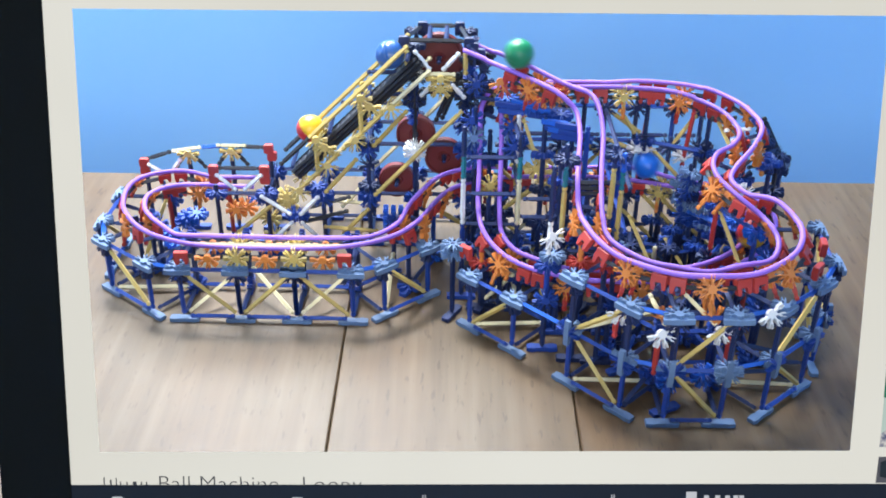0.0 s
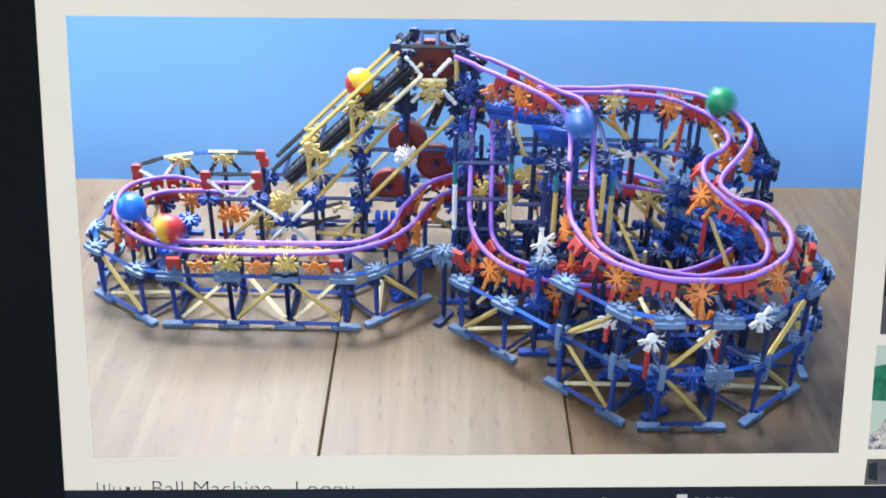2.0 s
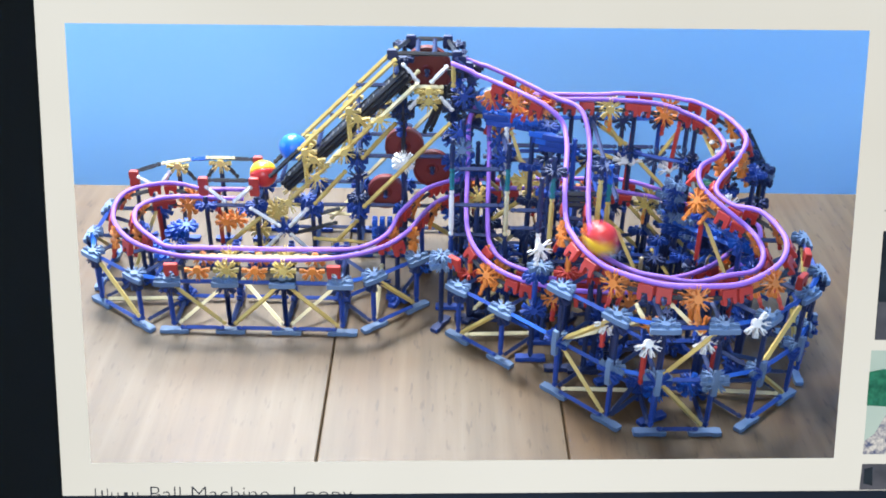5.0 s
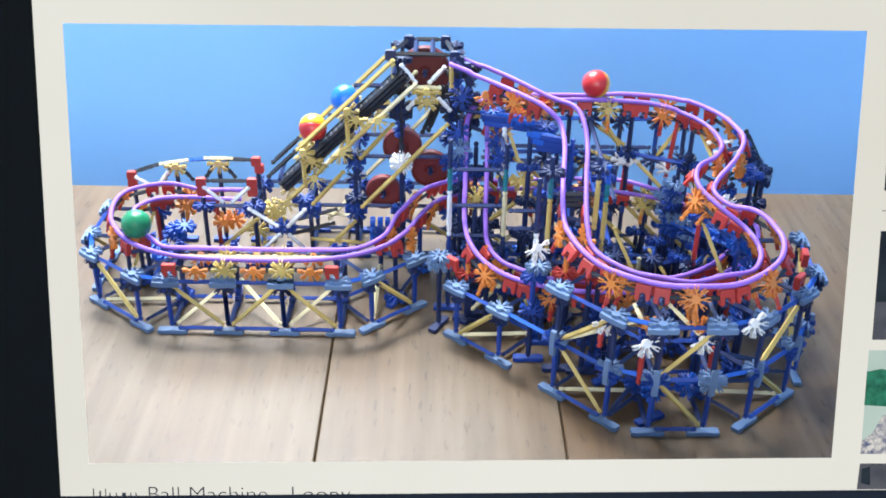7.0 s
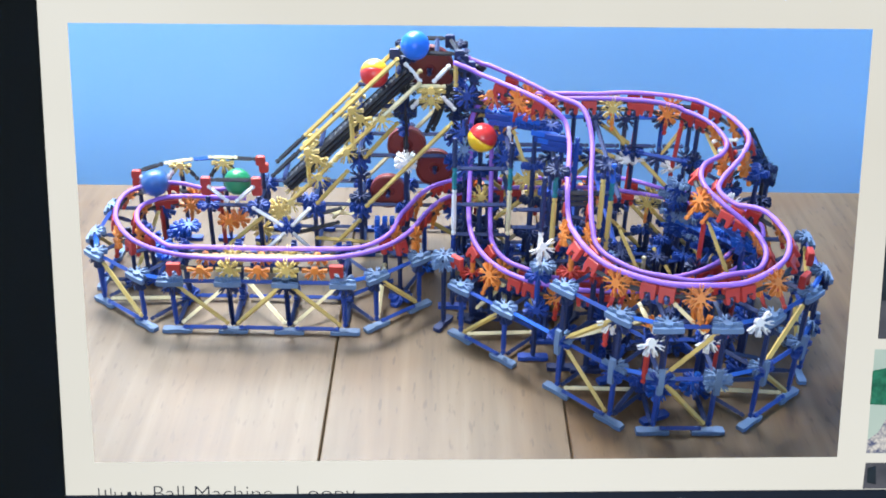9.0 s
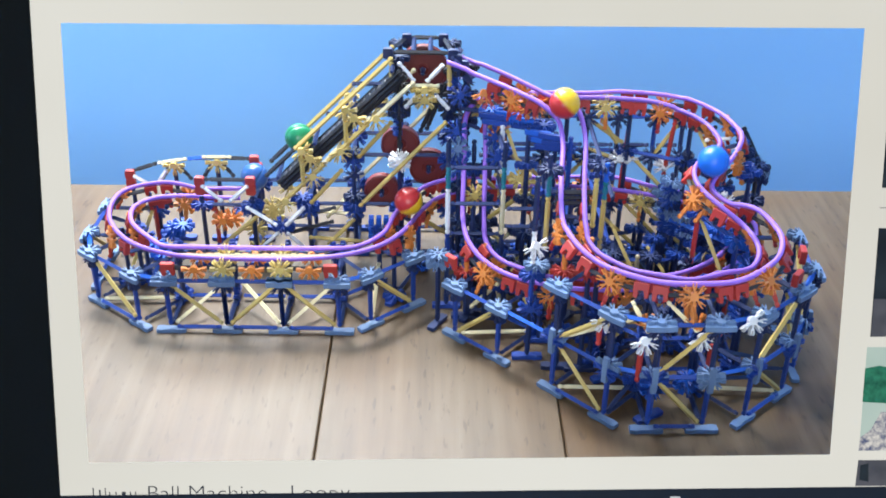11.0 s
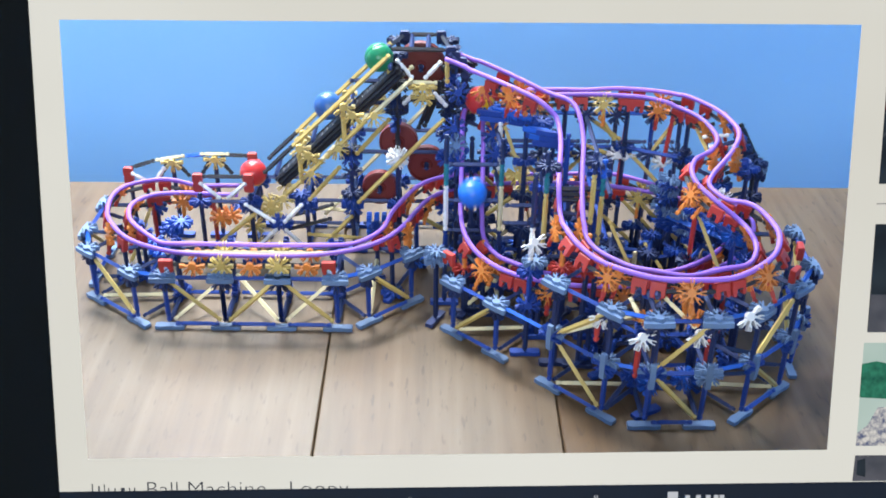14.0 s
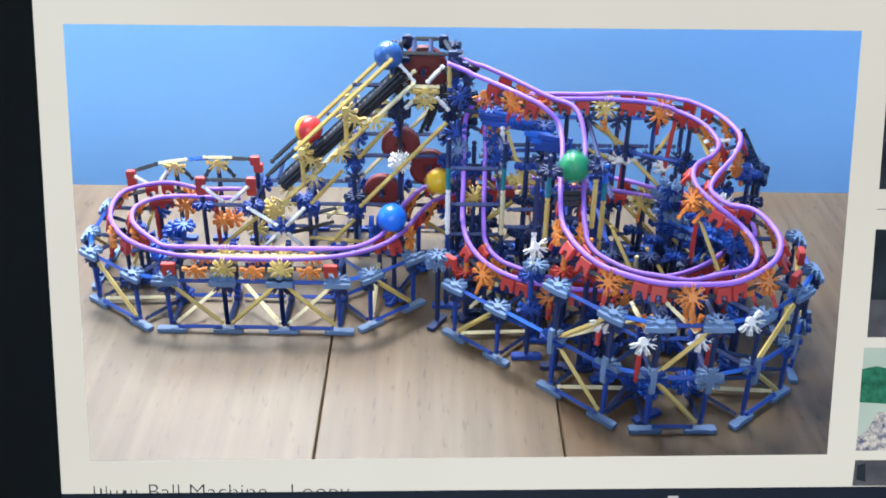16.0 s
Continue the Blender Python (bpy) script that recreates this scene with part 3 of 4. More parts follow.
# ---- track supports ----
def supports():
    """Red and orange clips that hold the rails, on posts with beams between them."""
    every, last, pitch = 7, None, 13.5
    front = min(range(len(TF)), key=lambda i: (TF[i][0] - Vector(DROP[13])).length)
    for k in range(-int((front - 10) / pitch), int((len(TF) - 8 - front) / pitch) + 1):
        i = front + int(k * pitch)
        p, t, side, up = TF[i]
        oval_front = p.x < -0.10 and p.y < 1.105
        if abs(t.z) < 0.33 and not oval_front:
            bay(i, YELLOW if p.y > 1.26 and k % 2 else ORANGE)
    for i in range(4, len(TF) - 4, every):
        p, t, side, up = TF[i]
        low = p - up * 0.013
        on_panel = p.y < 1.0 or (p.y < 1.12 and p.x < 0.13 and low.z < 0.12)
        here = None
        if i > 28 and not on_panel and (i // every) % 2 == 0:
            here = Vector((p.x, p.y, 0.007))
            tops = [0.007 + UNIT * k for k in range(4) if 0.007 + UNIT * k < low.z - 0.02] + [low.z]
            for a, b in zip(tops, tops[1:]):
                rod((p.x, p.y, a), (p.x, p.y, b), RED if random.random() < 0.12 else NAVY if random.random() < 0.7 else BLUE, 0.004)
            for a in tops[:-1]:
                conn((p.x, p.y, a), t, NAVY if random.random() < 0.9 else BLUE, 8, random.uniform(0, 45))
            foot(here, GREY if random.random() < 0.3 else BLUE, math.degrees(math.atan2(t.y, t.x)))
            clip((p.x, p.y, tops[-2]), BRIGHT if random.random() < 0.35 else BLUE, random.uniform(0, 45))
            if last is not None and (here - last[0]).length < 0.11:
                for k, a in enumerate(tops[:-1]):
                    if a < last[1] + 0.01:
                        rod(last[0] + Vector((0, 0, a - 0.007)), here + Vector((0, 0, a - 0.007)), BLUE if k else NAVY)
                        if random.random() < 0.45 and a + UNIT < max(low.z, 0.09) + 0.02:
                            rod(last[0] + Vector((0, 0, a)), here + Vector((0, 0, min(a + UNIT, low.z) - 0.007)), YELLOW)
            last = (here, low.z)
        elif on_panel:
            last = None


def bay(i, mat):
    """One track holder: under each rail a forked connector between two red clips on a dark rod, and ties from rail to rail."""
    p, t, side, up = TF[i]
    ends = []
    for s in (-1, 1):
        out = side * s
        mid = p + out * (GAUGE / 2 + 0.001) - up * 0.0135
        for k in (-1, 1):
            q, qt, qs, qu = TF[max(0, min(len(TF) - 1, i + 5 * k))]
            red_clip(q + qs * (s * GAUGE / 2) - qu * 0.0095, qt, qs)
            end = q + qs * (s * (GAUGE / 2 + 0.001)) - qu * 0.0130
            rod(mid + (end - mid).normalized() * 0.006, end, BLACK, 0.0)
            ends.append(end)
        conn(mid, out, mat, 8, 0)
        rod(mid - up * 0.006, mid - up * 0.030, RED if i % 2 else ORANGE, 0.0)
    for a, b in ((ends[0], ends[2]), (ends[1], ends[3])):
        rod(a - up * 0.008, b - up * 0.008, NAVY, 0.0)


red_meshes = {}


def red_clip(p, t, side):
    if "m" not in red_meshes:
        pts = [(-0.0085, 0.0060), (-0.0085, -0.0030), (-0.0075, -0.0115), (-0.0030, -0.0120), (-0.0034, -0.0020), (0.0034, -0.0020), (0.0044, -0.0110), (0.0085, -0.0105), (0.0085, 0.0060)]
        bm = bmesh.new()
        lo = [bm.verts.new((x, -0.0035, z)) for x, z in pts]
        hi = [bm.verts.new((x, 0.0035, z)) for x, z in pts]
        bm.faces.new(lo)
        bm.faces.new(hi[::-1])
        for i in range(len(pts)):
            j = (i + 1) % len(pts)
            bm.faces.new((lo[i], hi[i], hi[j], lo[j]))
        bmesh.ops.bevel(bm, geom=list(bm.edges), offset=0.0008, segments=1, affect='EDGES')
        red_meshes["m"] = mesh_of(bm, "clip", RED)
    q = Matrix((t, side, side.cross(t))).transposed().to_4x4()
    part("red_clip", red_meshes["m"], None, machine, at=Matrix.Translation(p - BASE) @ q)


supports()
for x, y, z, ang in ((-0.328, 1.073, 0.094, 0), (-0.128, 1.071, 0.094, 0), (0.418, 1.000, 0.166, 80), (0.400, 0.956, 0.162, 50), (0.020, 1.082, 0.102, -45)):
    c, s = math.cos(radians(ang)), math.sin(radians(ang))
    red_clip(Vector((x, y, z)), Vector((c, s, 0)), Vector((s, -c, 0)))


# ---- the tower and lift ----
def end_square(p, mat, turn=0):
    """A square end connector with rounded corners."""
    key = "end" + mat.name
    if key not in red_meshes:
        pts = []
        for cx, cy, a0 in ((0.005, 0.005, 0), (-0.005, 0.005, 90), (-0.005, -0.005, 180), (0.005, -0.005, 270)):
            for k in range(4):
                a = radians(a0 + k * 30)
                pts.append((0.78 * (cx + 0.0035 * math.cos(a)), 0.78 * (cy + 0.0035 * math.sin(a))))
        red_meshes[key] = outline_mesh(pts, 0.0035, mat, "end_connector")
    part("end_connector", red_meshes[key], None, machine, at=Matrix.Translation(Vector(p) - BASE) @ pose(0, 0, 0, 90, 0, turn))



def build_tower():
    xs, ys = (-0.252, -0.176, -0.112, -0.049, 0.018), (1.262, 1.332)
    tall = (1, 1, 2, 4, 4)
    back_top = 0.298
    for i, x in enumerate(xs):
        for j, y in enumerate(ys):
            for k in range(tall[i]):
                if i == 4 and k == 1:
                    continue
                rod((x, y, UNIT * k), (x, y, min(UNIT * (k + 1), back_top)), NAVY if k < 2 else BLACK, 0.004)
            foot((x, y), BLUE, 0)
            for k in range(tall[i] + 1):
                if (i, j, k) == (3, 0, 2):
                    conn((x, y - 0.010, UNIT * k), (0, -1, 0), WHITE, 8, 22.5)
                    conn((x, y - 0.003, UNIT * k), (0, -1, 0), WHITE, 8, 0)
                    continue
                dark = k > 2
                if k and k < 4:
                    conn((x, y - 0.006 * (j == 0), UNIT * k), (0, -1, 0), BLACK if dark else BLUE, 8, 0)
                    clip((x, y, UNIT * k + 0.002), NAVY if dark else BLUE, 22)
    for y in ys:
        for k in range(4):
            for i in range(4):
                if k <= min(tall[i], tall[i + 1]):
                    rod((xs[i], y, UNIT * k + 0.006), (xs[i + 1], y, UNIT * k + 0.006), BLACK if k > 2 else NAVY)
    for i, x in enumerate(xs):
        for k in range(min(tall[i], 3) + 1):
            rod((x, ys[0], UNIT * k + 0.008), (x, ys[1], UNIT * k + 0.008), NAVY)
    # platform frame on top, narrower at the back
    top = [(-0.062, 1.258, 0.305), (0.021, 1.258, 0.304), (0.009, 1.330, 0.299), (-0.040, 1.330, 0.299)]
    for a, b in zip(top, top[1:] + top[:1]):
        rod(a, b, BLACK, 0.002)
    for x, y, z in top:
        end_square((x, y - 0.004, z), NAVY)
        end_square((x, y + 0.005, z - 0.004), BLACK)
    # sloping dark pieces that lead from the platform to the first rail
    for y in (1.246, 1.262, 1.276):
        rod((0.018, y, 0.304), (0.047, y - 0.010, 0.279), BLACK if y > 1.25 else NAVY, 0.0)
    for x, z in ((0.026, 0.298), (0.035, 0.290), (0.028, 0.282), (0.040, 0.276)):
        end_square((x, 1.252, z), NAVY)
    for x in (-0.030, -0.008):
        rod((x, 1.258, 0.303), (x, 1.330, 0.298), NAVY, 0.0)
    f = 1.246
    # white and yellow braces on the face
    for a, b, m in (((-0.050, 0.297), (-0.027, 0.268), WHITE), ((0.010, 0.295), (-0.014, 0.268), WHITE), ((-0.024, 0.252), (-0.042, 0.232), WHITE), ((-0.002, 0.252), (0.018, 0.230), WHITE),
                    ((-0.058, 0.298), (-0.057, 0.257), YELLOW), ((0.016, 0.296), (0.017, 0.262), YELLOW), ((-0.036, 0.264), (0.006, 0.264), CREAM), ((-0.036, 0.257), (0.006, 0.257), YELLOW)):
        rod((a[0], f, a[1]), (b[0], f, b[1]), m, 0.002)
    conn((-0.015, f - 0.004, 0.260), (0, -1, 0), YELLOW, 5, 180)
    conn((-0.015, f - 0.004, 0.246), (0, -1, 0), YELLOW, 8, 0)
    rod((0.008, 1.262, 0.262), (-0.022, 1.262, 0.190), BLACK, 0.002)
    rod((0.014, 1.268, 0.262), (-0.014, 1.268, 0.190), BLACK, 0.002)
    # dark clips stacked on the tower's upright corners
    rng = random.Random(11)
    for x, y, z0, z1, n in ((0.024, 1.258, 0.20, 0.296, 7), (0.040, 1.262, 0.19, 0.285, 6), (-0.049, 1.262, 0.20, 0.296, 6), (-0.112, 1.262, 0.06, 0.16, 4), (0.018, 1.332, 0.16, 0.29, 4), (-0.049, 1.332, 0.16, 0.29, 4)):
        for k in range(n):
            z = z0 + (z1 - z0) * k / (n - 1)
            if k % 2:
                clip((x, y, z), rng.choice((NAVY, BLACK)), rng.uniform(0, 45))
            else:
                conn((x, y + rng.uniform(-0.004, 0.004), z), (rng.uniform(0.3, 1), -0.6, 0), rng.choice((NAVY, NAVY, BLUE)), 5, rng.uniform(0, 360))
    rod((0.040, 1.262, 0.0), (0.040, 1.262, 0.285), NAVY, 0.0)
    foot((0.040, 1.262), NAVY)
    rod((0.018, 1.256, 0.243), (0.150, 1.215, 0.238), BLACK, 0.0)
    rod((-0.049, 1.256, 0.262), (-0.110, 1.256, 0.262), NAVY, 0.0)
    rod((-0.049, 1.256, 0.232), (-0.120, 1.256, 0.232), NAVY, 0.0)
    rod((-0.049, 1.300, 0.200), (-0.150, 1.300, 0.200), NAVY, 0.0)
    # white cross in the low bay
    for dx, dz in ((-0.036, 0.026), (0.024, 0.026), (-0.028, -0.028), (0.026, -0.028)):
        rod((-0.207 + dx * 0.2, 1.214, 0.068 + dz * 0.2), (-0.207 + dx * 1.3, 1.214, 0.068 + dz * 1.3), WHITE, 0.0)
    clip((-0.207, 1.226, 0.066), BLUE, 0)
    conn((-0.207, 1.222, 0.068), (0, -1, 0), BLUE, 8, 22)
    # dark red wheels inside
    for x, y, z, r in ((-0.049, 1.300, 0.156, 0.027), (-0.010, 1.300, 0.122, 0.027), (-0.075, 1.285, 0.092, 0.025), (-0.018, 1.305, 0.264, 0.034)):
        wheel((x, y, z), r)


def wheel(p, r):
    bm = bmesh.new()
    rings = []
    prof = [(0.004, 0.004), (0.007, 0.0055), (0.009, 0.003), (r * 0.86, 0.0035), (r * 0.9, 0.006), (r, 0.005), (r, -0.005), (r * 0.9, -0.006), (r * 0.86, -0.0035), (0.004, -0.004)]
    for q, z in prof:
        rings.append([bm.verts.new((q * math.cos(k * math.pi / 16), q * math.sin(k * math.pi / 16), z)) for k in range(32)])
    for a, b in zip(rings, rings[1:] + rings[:1]):
        for k in range(32):
            bm.faces.new((a[k], a[(k + 1) % 32], b[(k + 1) % 32], b[k]))
    w = part("wheel", bm, DARKRED, machine, "dark red plastic wheel", Matrix.Translation(Vector(p) - BASE) @ pose(0, 0, 0, 90))
    rod((p[0], p[1] - 0.02, p[2]), (p[0], p[1] + 0.03, p[2]), NAVY, 0.0)
    return w


build_tower()


# ---- the lift ----
def build_lift():
    lo, hi = Vector((-0.2265, 0, 0.1405)), Vector((-0.0560, 0, 0.3080))
    d = (hi - lo).normalized()
    perp = Vector((d.z, 0, -d.x))
    mid = lo.lerp(hi, 0.24)
    for y in (1.2285, 1.2715):
        o = Vector((0, y, 0))
        rod(lo + o, mid + o, BLACK, 0.0)
        rod(mid + o, hi + o, YELLOW, 0.0)
    # lower yellow rail below the chain, with forked connectors
    for y in (1.228, 1.272):
        o = Vector((0, y, 0)) + perp * 0.042
        for k in range(3):
            rod(lo.lerp(hi, -0.04 + k * 0.35) + o, lo.lerp(hi, 0.30 + k * 0.35) + o, YELLOW if k < 2 else CREAM, 0.002)
        for f, m in ((-0.03, YELLOW), (0.20, YELLOW), (0.42, YELLOW), (0.70, YELLOW)):
            conn(lo.lerp(hi, f) + o + Vector((0, -0.006, 0)), (0.25, -1, 0.3), m, 5, 200 if f > 0.3 else 160)
        for f in (0.27, 0.62):
            a = lo.lerp(hi, f) + Vector((0, y, 0))
            conn(a + perp * 0.006 + Vector((0, -0.006, 0)), (0, -1, 0), YELLOW, 5, 225)
            conn(a + perp * 0.022 + Vector((0, -0.006, 0)), (0, -1, 0), YELLOW, 5, 180)
            rod(a + perp * 0.004, a + Vector((0.004, 0, -0.062)), YELLOW, 0.002)
    # cross rods
    for f in (0.05, 0.35, 0.65, 0.95):
        a = lo.lerp(hi, f) + perp * 0.012
        rod(a + Vector((0, 1.222, 0)), a + Vector((0, 1.280, 0)), NAVY, 0.0)
    # chain: an upward run and a return run of black links
    bm = bmesh.new()
    box(bm, -0.0042, 0.0042, -0.008, 0.008, -0.0026, 0.0026)
    bmesh.ops.bevel(bm, geom=list(bm.edges), offset=0.0012, segments=1, affect='EDGES')
    link = mesh_of(bm, "chain_link", BLACK)
    ang = math.degrees(math.atan2(d.z, d.x))
    for off, n in ((0.0225, 25), (0.0300, 25)):
        for k in range(n):
            p = lo.lerp(hi, k / 25) + perp * off + Vector((0, 1.25, 0)) - BASE
            part("chain_link", link, None, machine, at=Matrix.Translation(p) @ pose(0, 0, 0, 0, -ang, 0))
    for y, q in ((1.238, 0.022), (1.262, 0.022), (1.236, 0.027), (1.236, 0.032), (1.264, 0.032), (1.246, 0.034)):
        rod(lo + perp * q + Vector((0, y, 0)), lo.lerp(hi, 0.97) + perp * q + Vector((0, y, 0)), BLACK, 0.0)
    # parallel yellow braces in the tower's open bays
    for x0, z0, x1, z1 in ((-0.171, 0.090, -0.126, 0.142), (-0.104, 0.160, -0.058, 0.213), (-0.104, 0.086, 0.014, 0.214), (-0.150, 0.024, -0.112, 0.066), (-0.176, 0.036, -0.100, 0.030)):
        rod((x0, 1.247, z0), (x1, 1.247, z1), YELLOW, 0.0)
        rod((x0 - 0.01, 1.332, z0 - 0.004), (x1 - 0.01, 1.332, z1 - 0.004), CREAM, 0.0)
    # entry plates beside the foot of the lift
    conn((-0.222, 1.240, 0.088), (0, -1, 0), YELLOW, 8, 0)
    conn((-0.222, 1.240, 0.076), (0, -1, 0), YELLOW, 8, 22)
    conn((-0.247, 1.236, 0.056), (0, -1, 0), YELLOW, 8, 0)
    conn((-0.243, 1.236, 0.026), (0, -1, 0), YELLOW, 8, 22)
    for p in ((-0.268, 1.262, 0.07), (-0.176, 1.256, 0.083), (-0.112, 1.256, 0.083), (-0.185, 1.262, 0.09)):
        clip(p, BLUE, 20)
    rod((-0.205, 1.24, 0.046), (-0.140, 1.24, 0.066), BLACK, 0.0)
    rod((-0.205, 1.28, 0.046), (-0.140, 1.28, 0.066), BLACK, 0.0)
    for dx in (-0.010, 0.0, 0.010):
        conn((-0.076 + dx, 1.205, 0.078), (1, 0, 0), BRIGHT, 8, dx * 2000)


build_lift()


# ---- the waiting rail with its fence at the foot of the lift ----
def build_fence():
    back = [(-0.428, 0.110), (-0.390, 0.123), (-0.347, 0.130), (-0.312, 0.133), (-0.258, 0.131)]
    y = 1.300
    for (a, za), (b, zb), m in zip(back, back[1:], (BLACK, CREAM, BRIGHT, BLACK)):
        rod((a, y, za), (b, y, zb), m, 0.001)
    rod((-0.326, y - 0.001, 0.1335), (-0.285, y - 0.001, 0.1335), CREAM, 0.0)
    for (a, za) in ((-0.429, 0.107), (-0.429, 0.094), (-0.253, 0.131), (-0.249, 0.120)):
        end_square((a, y - 0.004, za), RED)
    for a, za in ((-0.366, 0.122), (-0.306, 0.127)):
        conn((a, y - 0.004, za), (0, -1, 0), YELLOW, 5, 180)
        rod((a - 0.008, y, za - 0.005), (a - 0.020, y, za - 0.024), BLACK, 0.0)
        rod((a + 0.008, y, za - 0.005), (a + 0.022, y, za - 0.024), BLACK, 0.0)
        rod((a, y, za - 0.005), (a, y, 0.0), NAVY, 0.0)
        foot((a, y), BLUE)
    rod((-0.424, y - 0.008, 0.107), (-0.396, y - 0.008, 0.089), WHITE, 0.0)
    rod((-0.393, y - 0.008, 0.092), (-0.376, y - 0.008, 0.116), WHITE, 0.0)
    rod((-0.429, y, 0.098), (-0.429, y, 0.0), NAVY, 0.0)
    rod((-0.252, y, 0.125), (-0.252, y, 0.0), NAVY, 0.0)
    foot((-0.429, y), BLUE)
    foot((-0.252, y), BLUE)
    f = 1.232
    rod((-0.312, f, 0.133), (-0.250, f, 0.133), BLACK, 0.002)
    for a in (-0.316, -0.248):
        end_square((a, f - 0.003, 0.132), RED)
        end_square((a, f - 0.003, 0.119), RED)
        rod((a, f, 0.108), (a, f, 0.0), NAVY, 0.0)
        clip((a, f, 0.095), BLUE, 22)
        foot((a, f), BLUE)
    rod((-0.313, f - 0.008, 0.128), (-0.287, f - 0.008, 0.104), WHITE, 0.0)
    rod((-0.277, f - 0.008, 0.104), (-0.251, f - 0.008, 0.128), WHITE, 0.0)
    rod((-0.316, f, 0.095), (-0.248, f, 0.095), NAVY, 0.0)
    conn((-0.290, f - 0.004, 0.072), (0, -1, 0), ORANGE, 8, 10)
    conn((-0.278, f + 0.004, 0.072), (0, -1, 0), ORANGE, 8, 30)
    rod((-0.296, f - 0.01, 0.034), (-0.238, f - 0.01, 0.086), YELLOW, 0.0)
    for x, z in ((-0.345, 0.082), (-0.350, 0.074), (-0.335, 0.086)):
        clip((x, 1.19, z), BRIGHT, x * 900, 10)
    for x, y2, z in ((-0.362, 1.15, 0.08), (-0.352, 1.14, 0.07)):
        clip((x, y2, z), BRIGHT, x * 700, 15)
    rod((-0.355, 1.165, 0.08), (-0.355, 1.165, 0.0), NAVY, 0.0)
    foot((-0.355, 1.165), BLUE)
    rod((-0.275, 1.18, 0.02), (-0.262, 1.18, 0.062), YELLOW, 0.0)


build_fence()


# ---- poles beside the chutes and the back frame ----
def build_poles():
    def pole(x, y, cuts):
        """cuts: heights at which the rods meet, with the rod above each."""
        for (z0, m), (z1, _m) in zip(cuts, cuts[1:]):
            rod((x, y, z0), (x, y, z1), m, 0.0)
        foot((x, y), BLUE)
        for z, m in cuts[1:-1]:
            if z < 0.1:
                conn((x, y - 0.004, z), (0, -1, 0), BLUE, 8, 15)
    pole(0.0155, 1.130, [(0.0, NAVY), (UNIT, BLUE), (0.112, WHITE), (0.176, TEAL), (0.206, NAVY), (0.245, NAVY)])
    pole(0.084, 1.130, [(0.0, NAVY), (UNIT, NAVY), (0.112, CREAM), (0.176, TEAL), (0.206, NAVY), (0.24, NAVY)])
    pole(0.114, 1.020, [(0.0, NAVY), (UNIT, BLUE), (0.135, WHITE), (0.180, NAVY), (0.250, BLUE)])
    pole(0.131, 1.055, [(0.0, NAVY), (UNIT, NAVY), (0.136, YELLOW), (0.206, TEAL), (0.233, NAVY), (0.26, NAVY)])
    pole(0.196, 1.055, [(0.0, NAVY), (UNIT, GREY), (0.136, YELLOW), (0.203, TEAL), (0.226, BRIGHT), (0.25, NAVY)])
    pole(0.187, 1.065, [(0.0, NAVY), (0.160, YELLOW), (0.226, NAVY), (0.255, NAVY)])
    for x, y, z in ((0.040, 1.106, 0.116), (0.064, 1.104, 0.114), (0.148, 1.000, 0.186), (0.176, 0.996, 0.186)):
        rod((x, y, z), (x, y, z - 0.046), ORANGE, 0.0)
        rod((x, y, z - 0.046), (x, y, 0.0), NAVY, 0.0)
        foot((x, y), NAVY)
        clip((x, y, z - 0.048), RED, x * 900)
    for p, m, t in (((0.131, 1.055, 0.24), NAVY, 20), ((0.190, 1.062, 0.243), NAVY, 10),
                    ((0.119, 1.02, 0.134), GREY, 30), ((0.114, 1.02, 0.12), BLUE, 0), ((0.196, 1.055, 0.126), GREY, 0), ((0.196, 1.055, 0.118), GREY, 22), ((0.196, 1.055, 0.110), GREY, 0)):
        clip(p, m, t)
    conn((0.116, 1.016, 0.163), (0.3, -1, 0.6), WHITE, 5, 200)
    # rungs between the poles and under the chutes
    for x0, x1, y, z in ((0.0155, 0.084, 1.13, 0.155), (0.0155, 0.084, 1.13, 0.112), (0.131, 0.206, 1.055, 0.150), (0.131, 0.206, 1.055, 0.12), (0.131, 0.206, 1.075, 0.202), (0.0155, 0.084, 1.16, 0.19), (0.084, 0.131, 1.10, 0.165), (0.084, 0.131, 1.10, 0.14)):
        rod((x0, y, z), (x1, y, z), NAVY, 0.003)
    for z in (0.185, 0.192, 0.199):
        rod((0.14, 1.06, z + 0.01), (0.18, 1.06, z + 0.01), BLACK, 0.0)
    for x, y, z, m in ((0.026, 1.20, 0.222, BLUE), (0.028, 1.19, 0.202, GREY), (0.03, 1.18, 0.180, BLUE), (0.075, 1.20, 0.215, BLUE), (0.078, 1.18, 0.195, BLUE), (0.05, 1.16, 0.150, YELLOW), (0.03, 1.22, 0.262, BLUE)):
        conn((x, y, z), (0.3, -1, 0.2), m, 8, x * 3000)
    # head of the first chute: orange and blue carriers
    for x, y, z, m in ((0.118, 1.185, 0.262, ORANGE), (0.128, 1.19, 0.266, ORANGE), (0.108, 1.19, 0.258, RED), (0.060, 1.215, 0.268, ORANGE), (0.066, 1.215, 0.262, RED), (0.082, 1.205, 0.222, ORANGE)):
        conn((x, y, z), (0.2, -1, 0.3), m, 5, 200)
    for x, y, z in ((0.085, 1.21, 0.235), (0.10, 1.20, 0.240), (0.115, 1.195, 0.238), (0.135, 1.185, 0.236), (0.07, 1.225, 0.240)):
        clip((x, y, z), BRIGHT if x < 0.11 else BLUE, x * 2000)
    rod((0.03, 1.24, 0.236), (0.15, 1.21, 0.232), NAVY, 0.0)
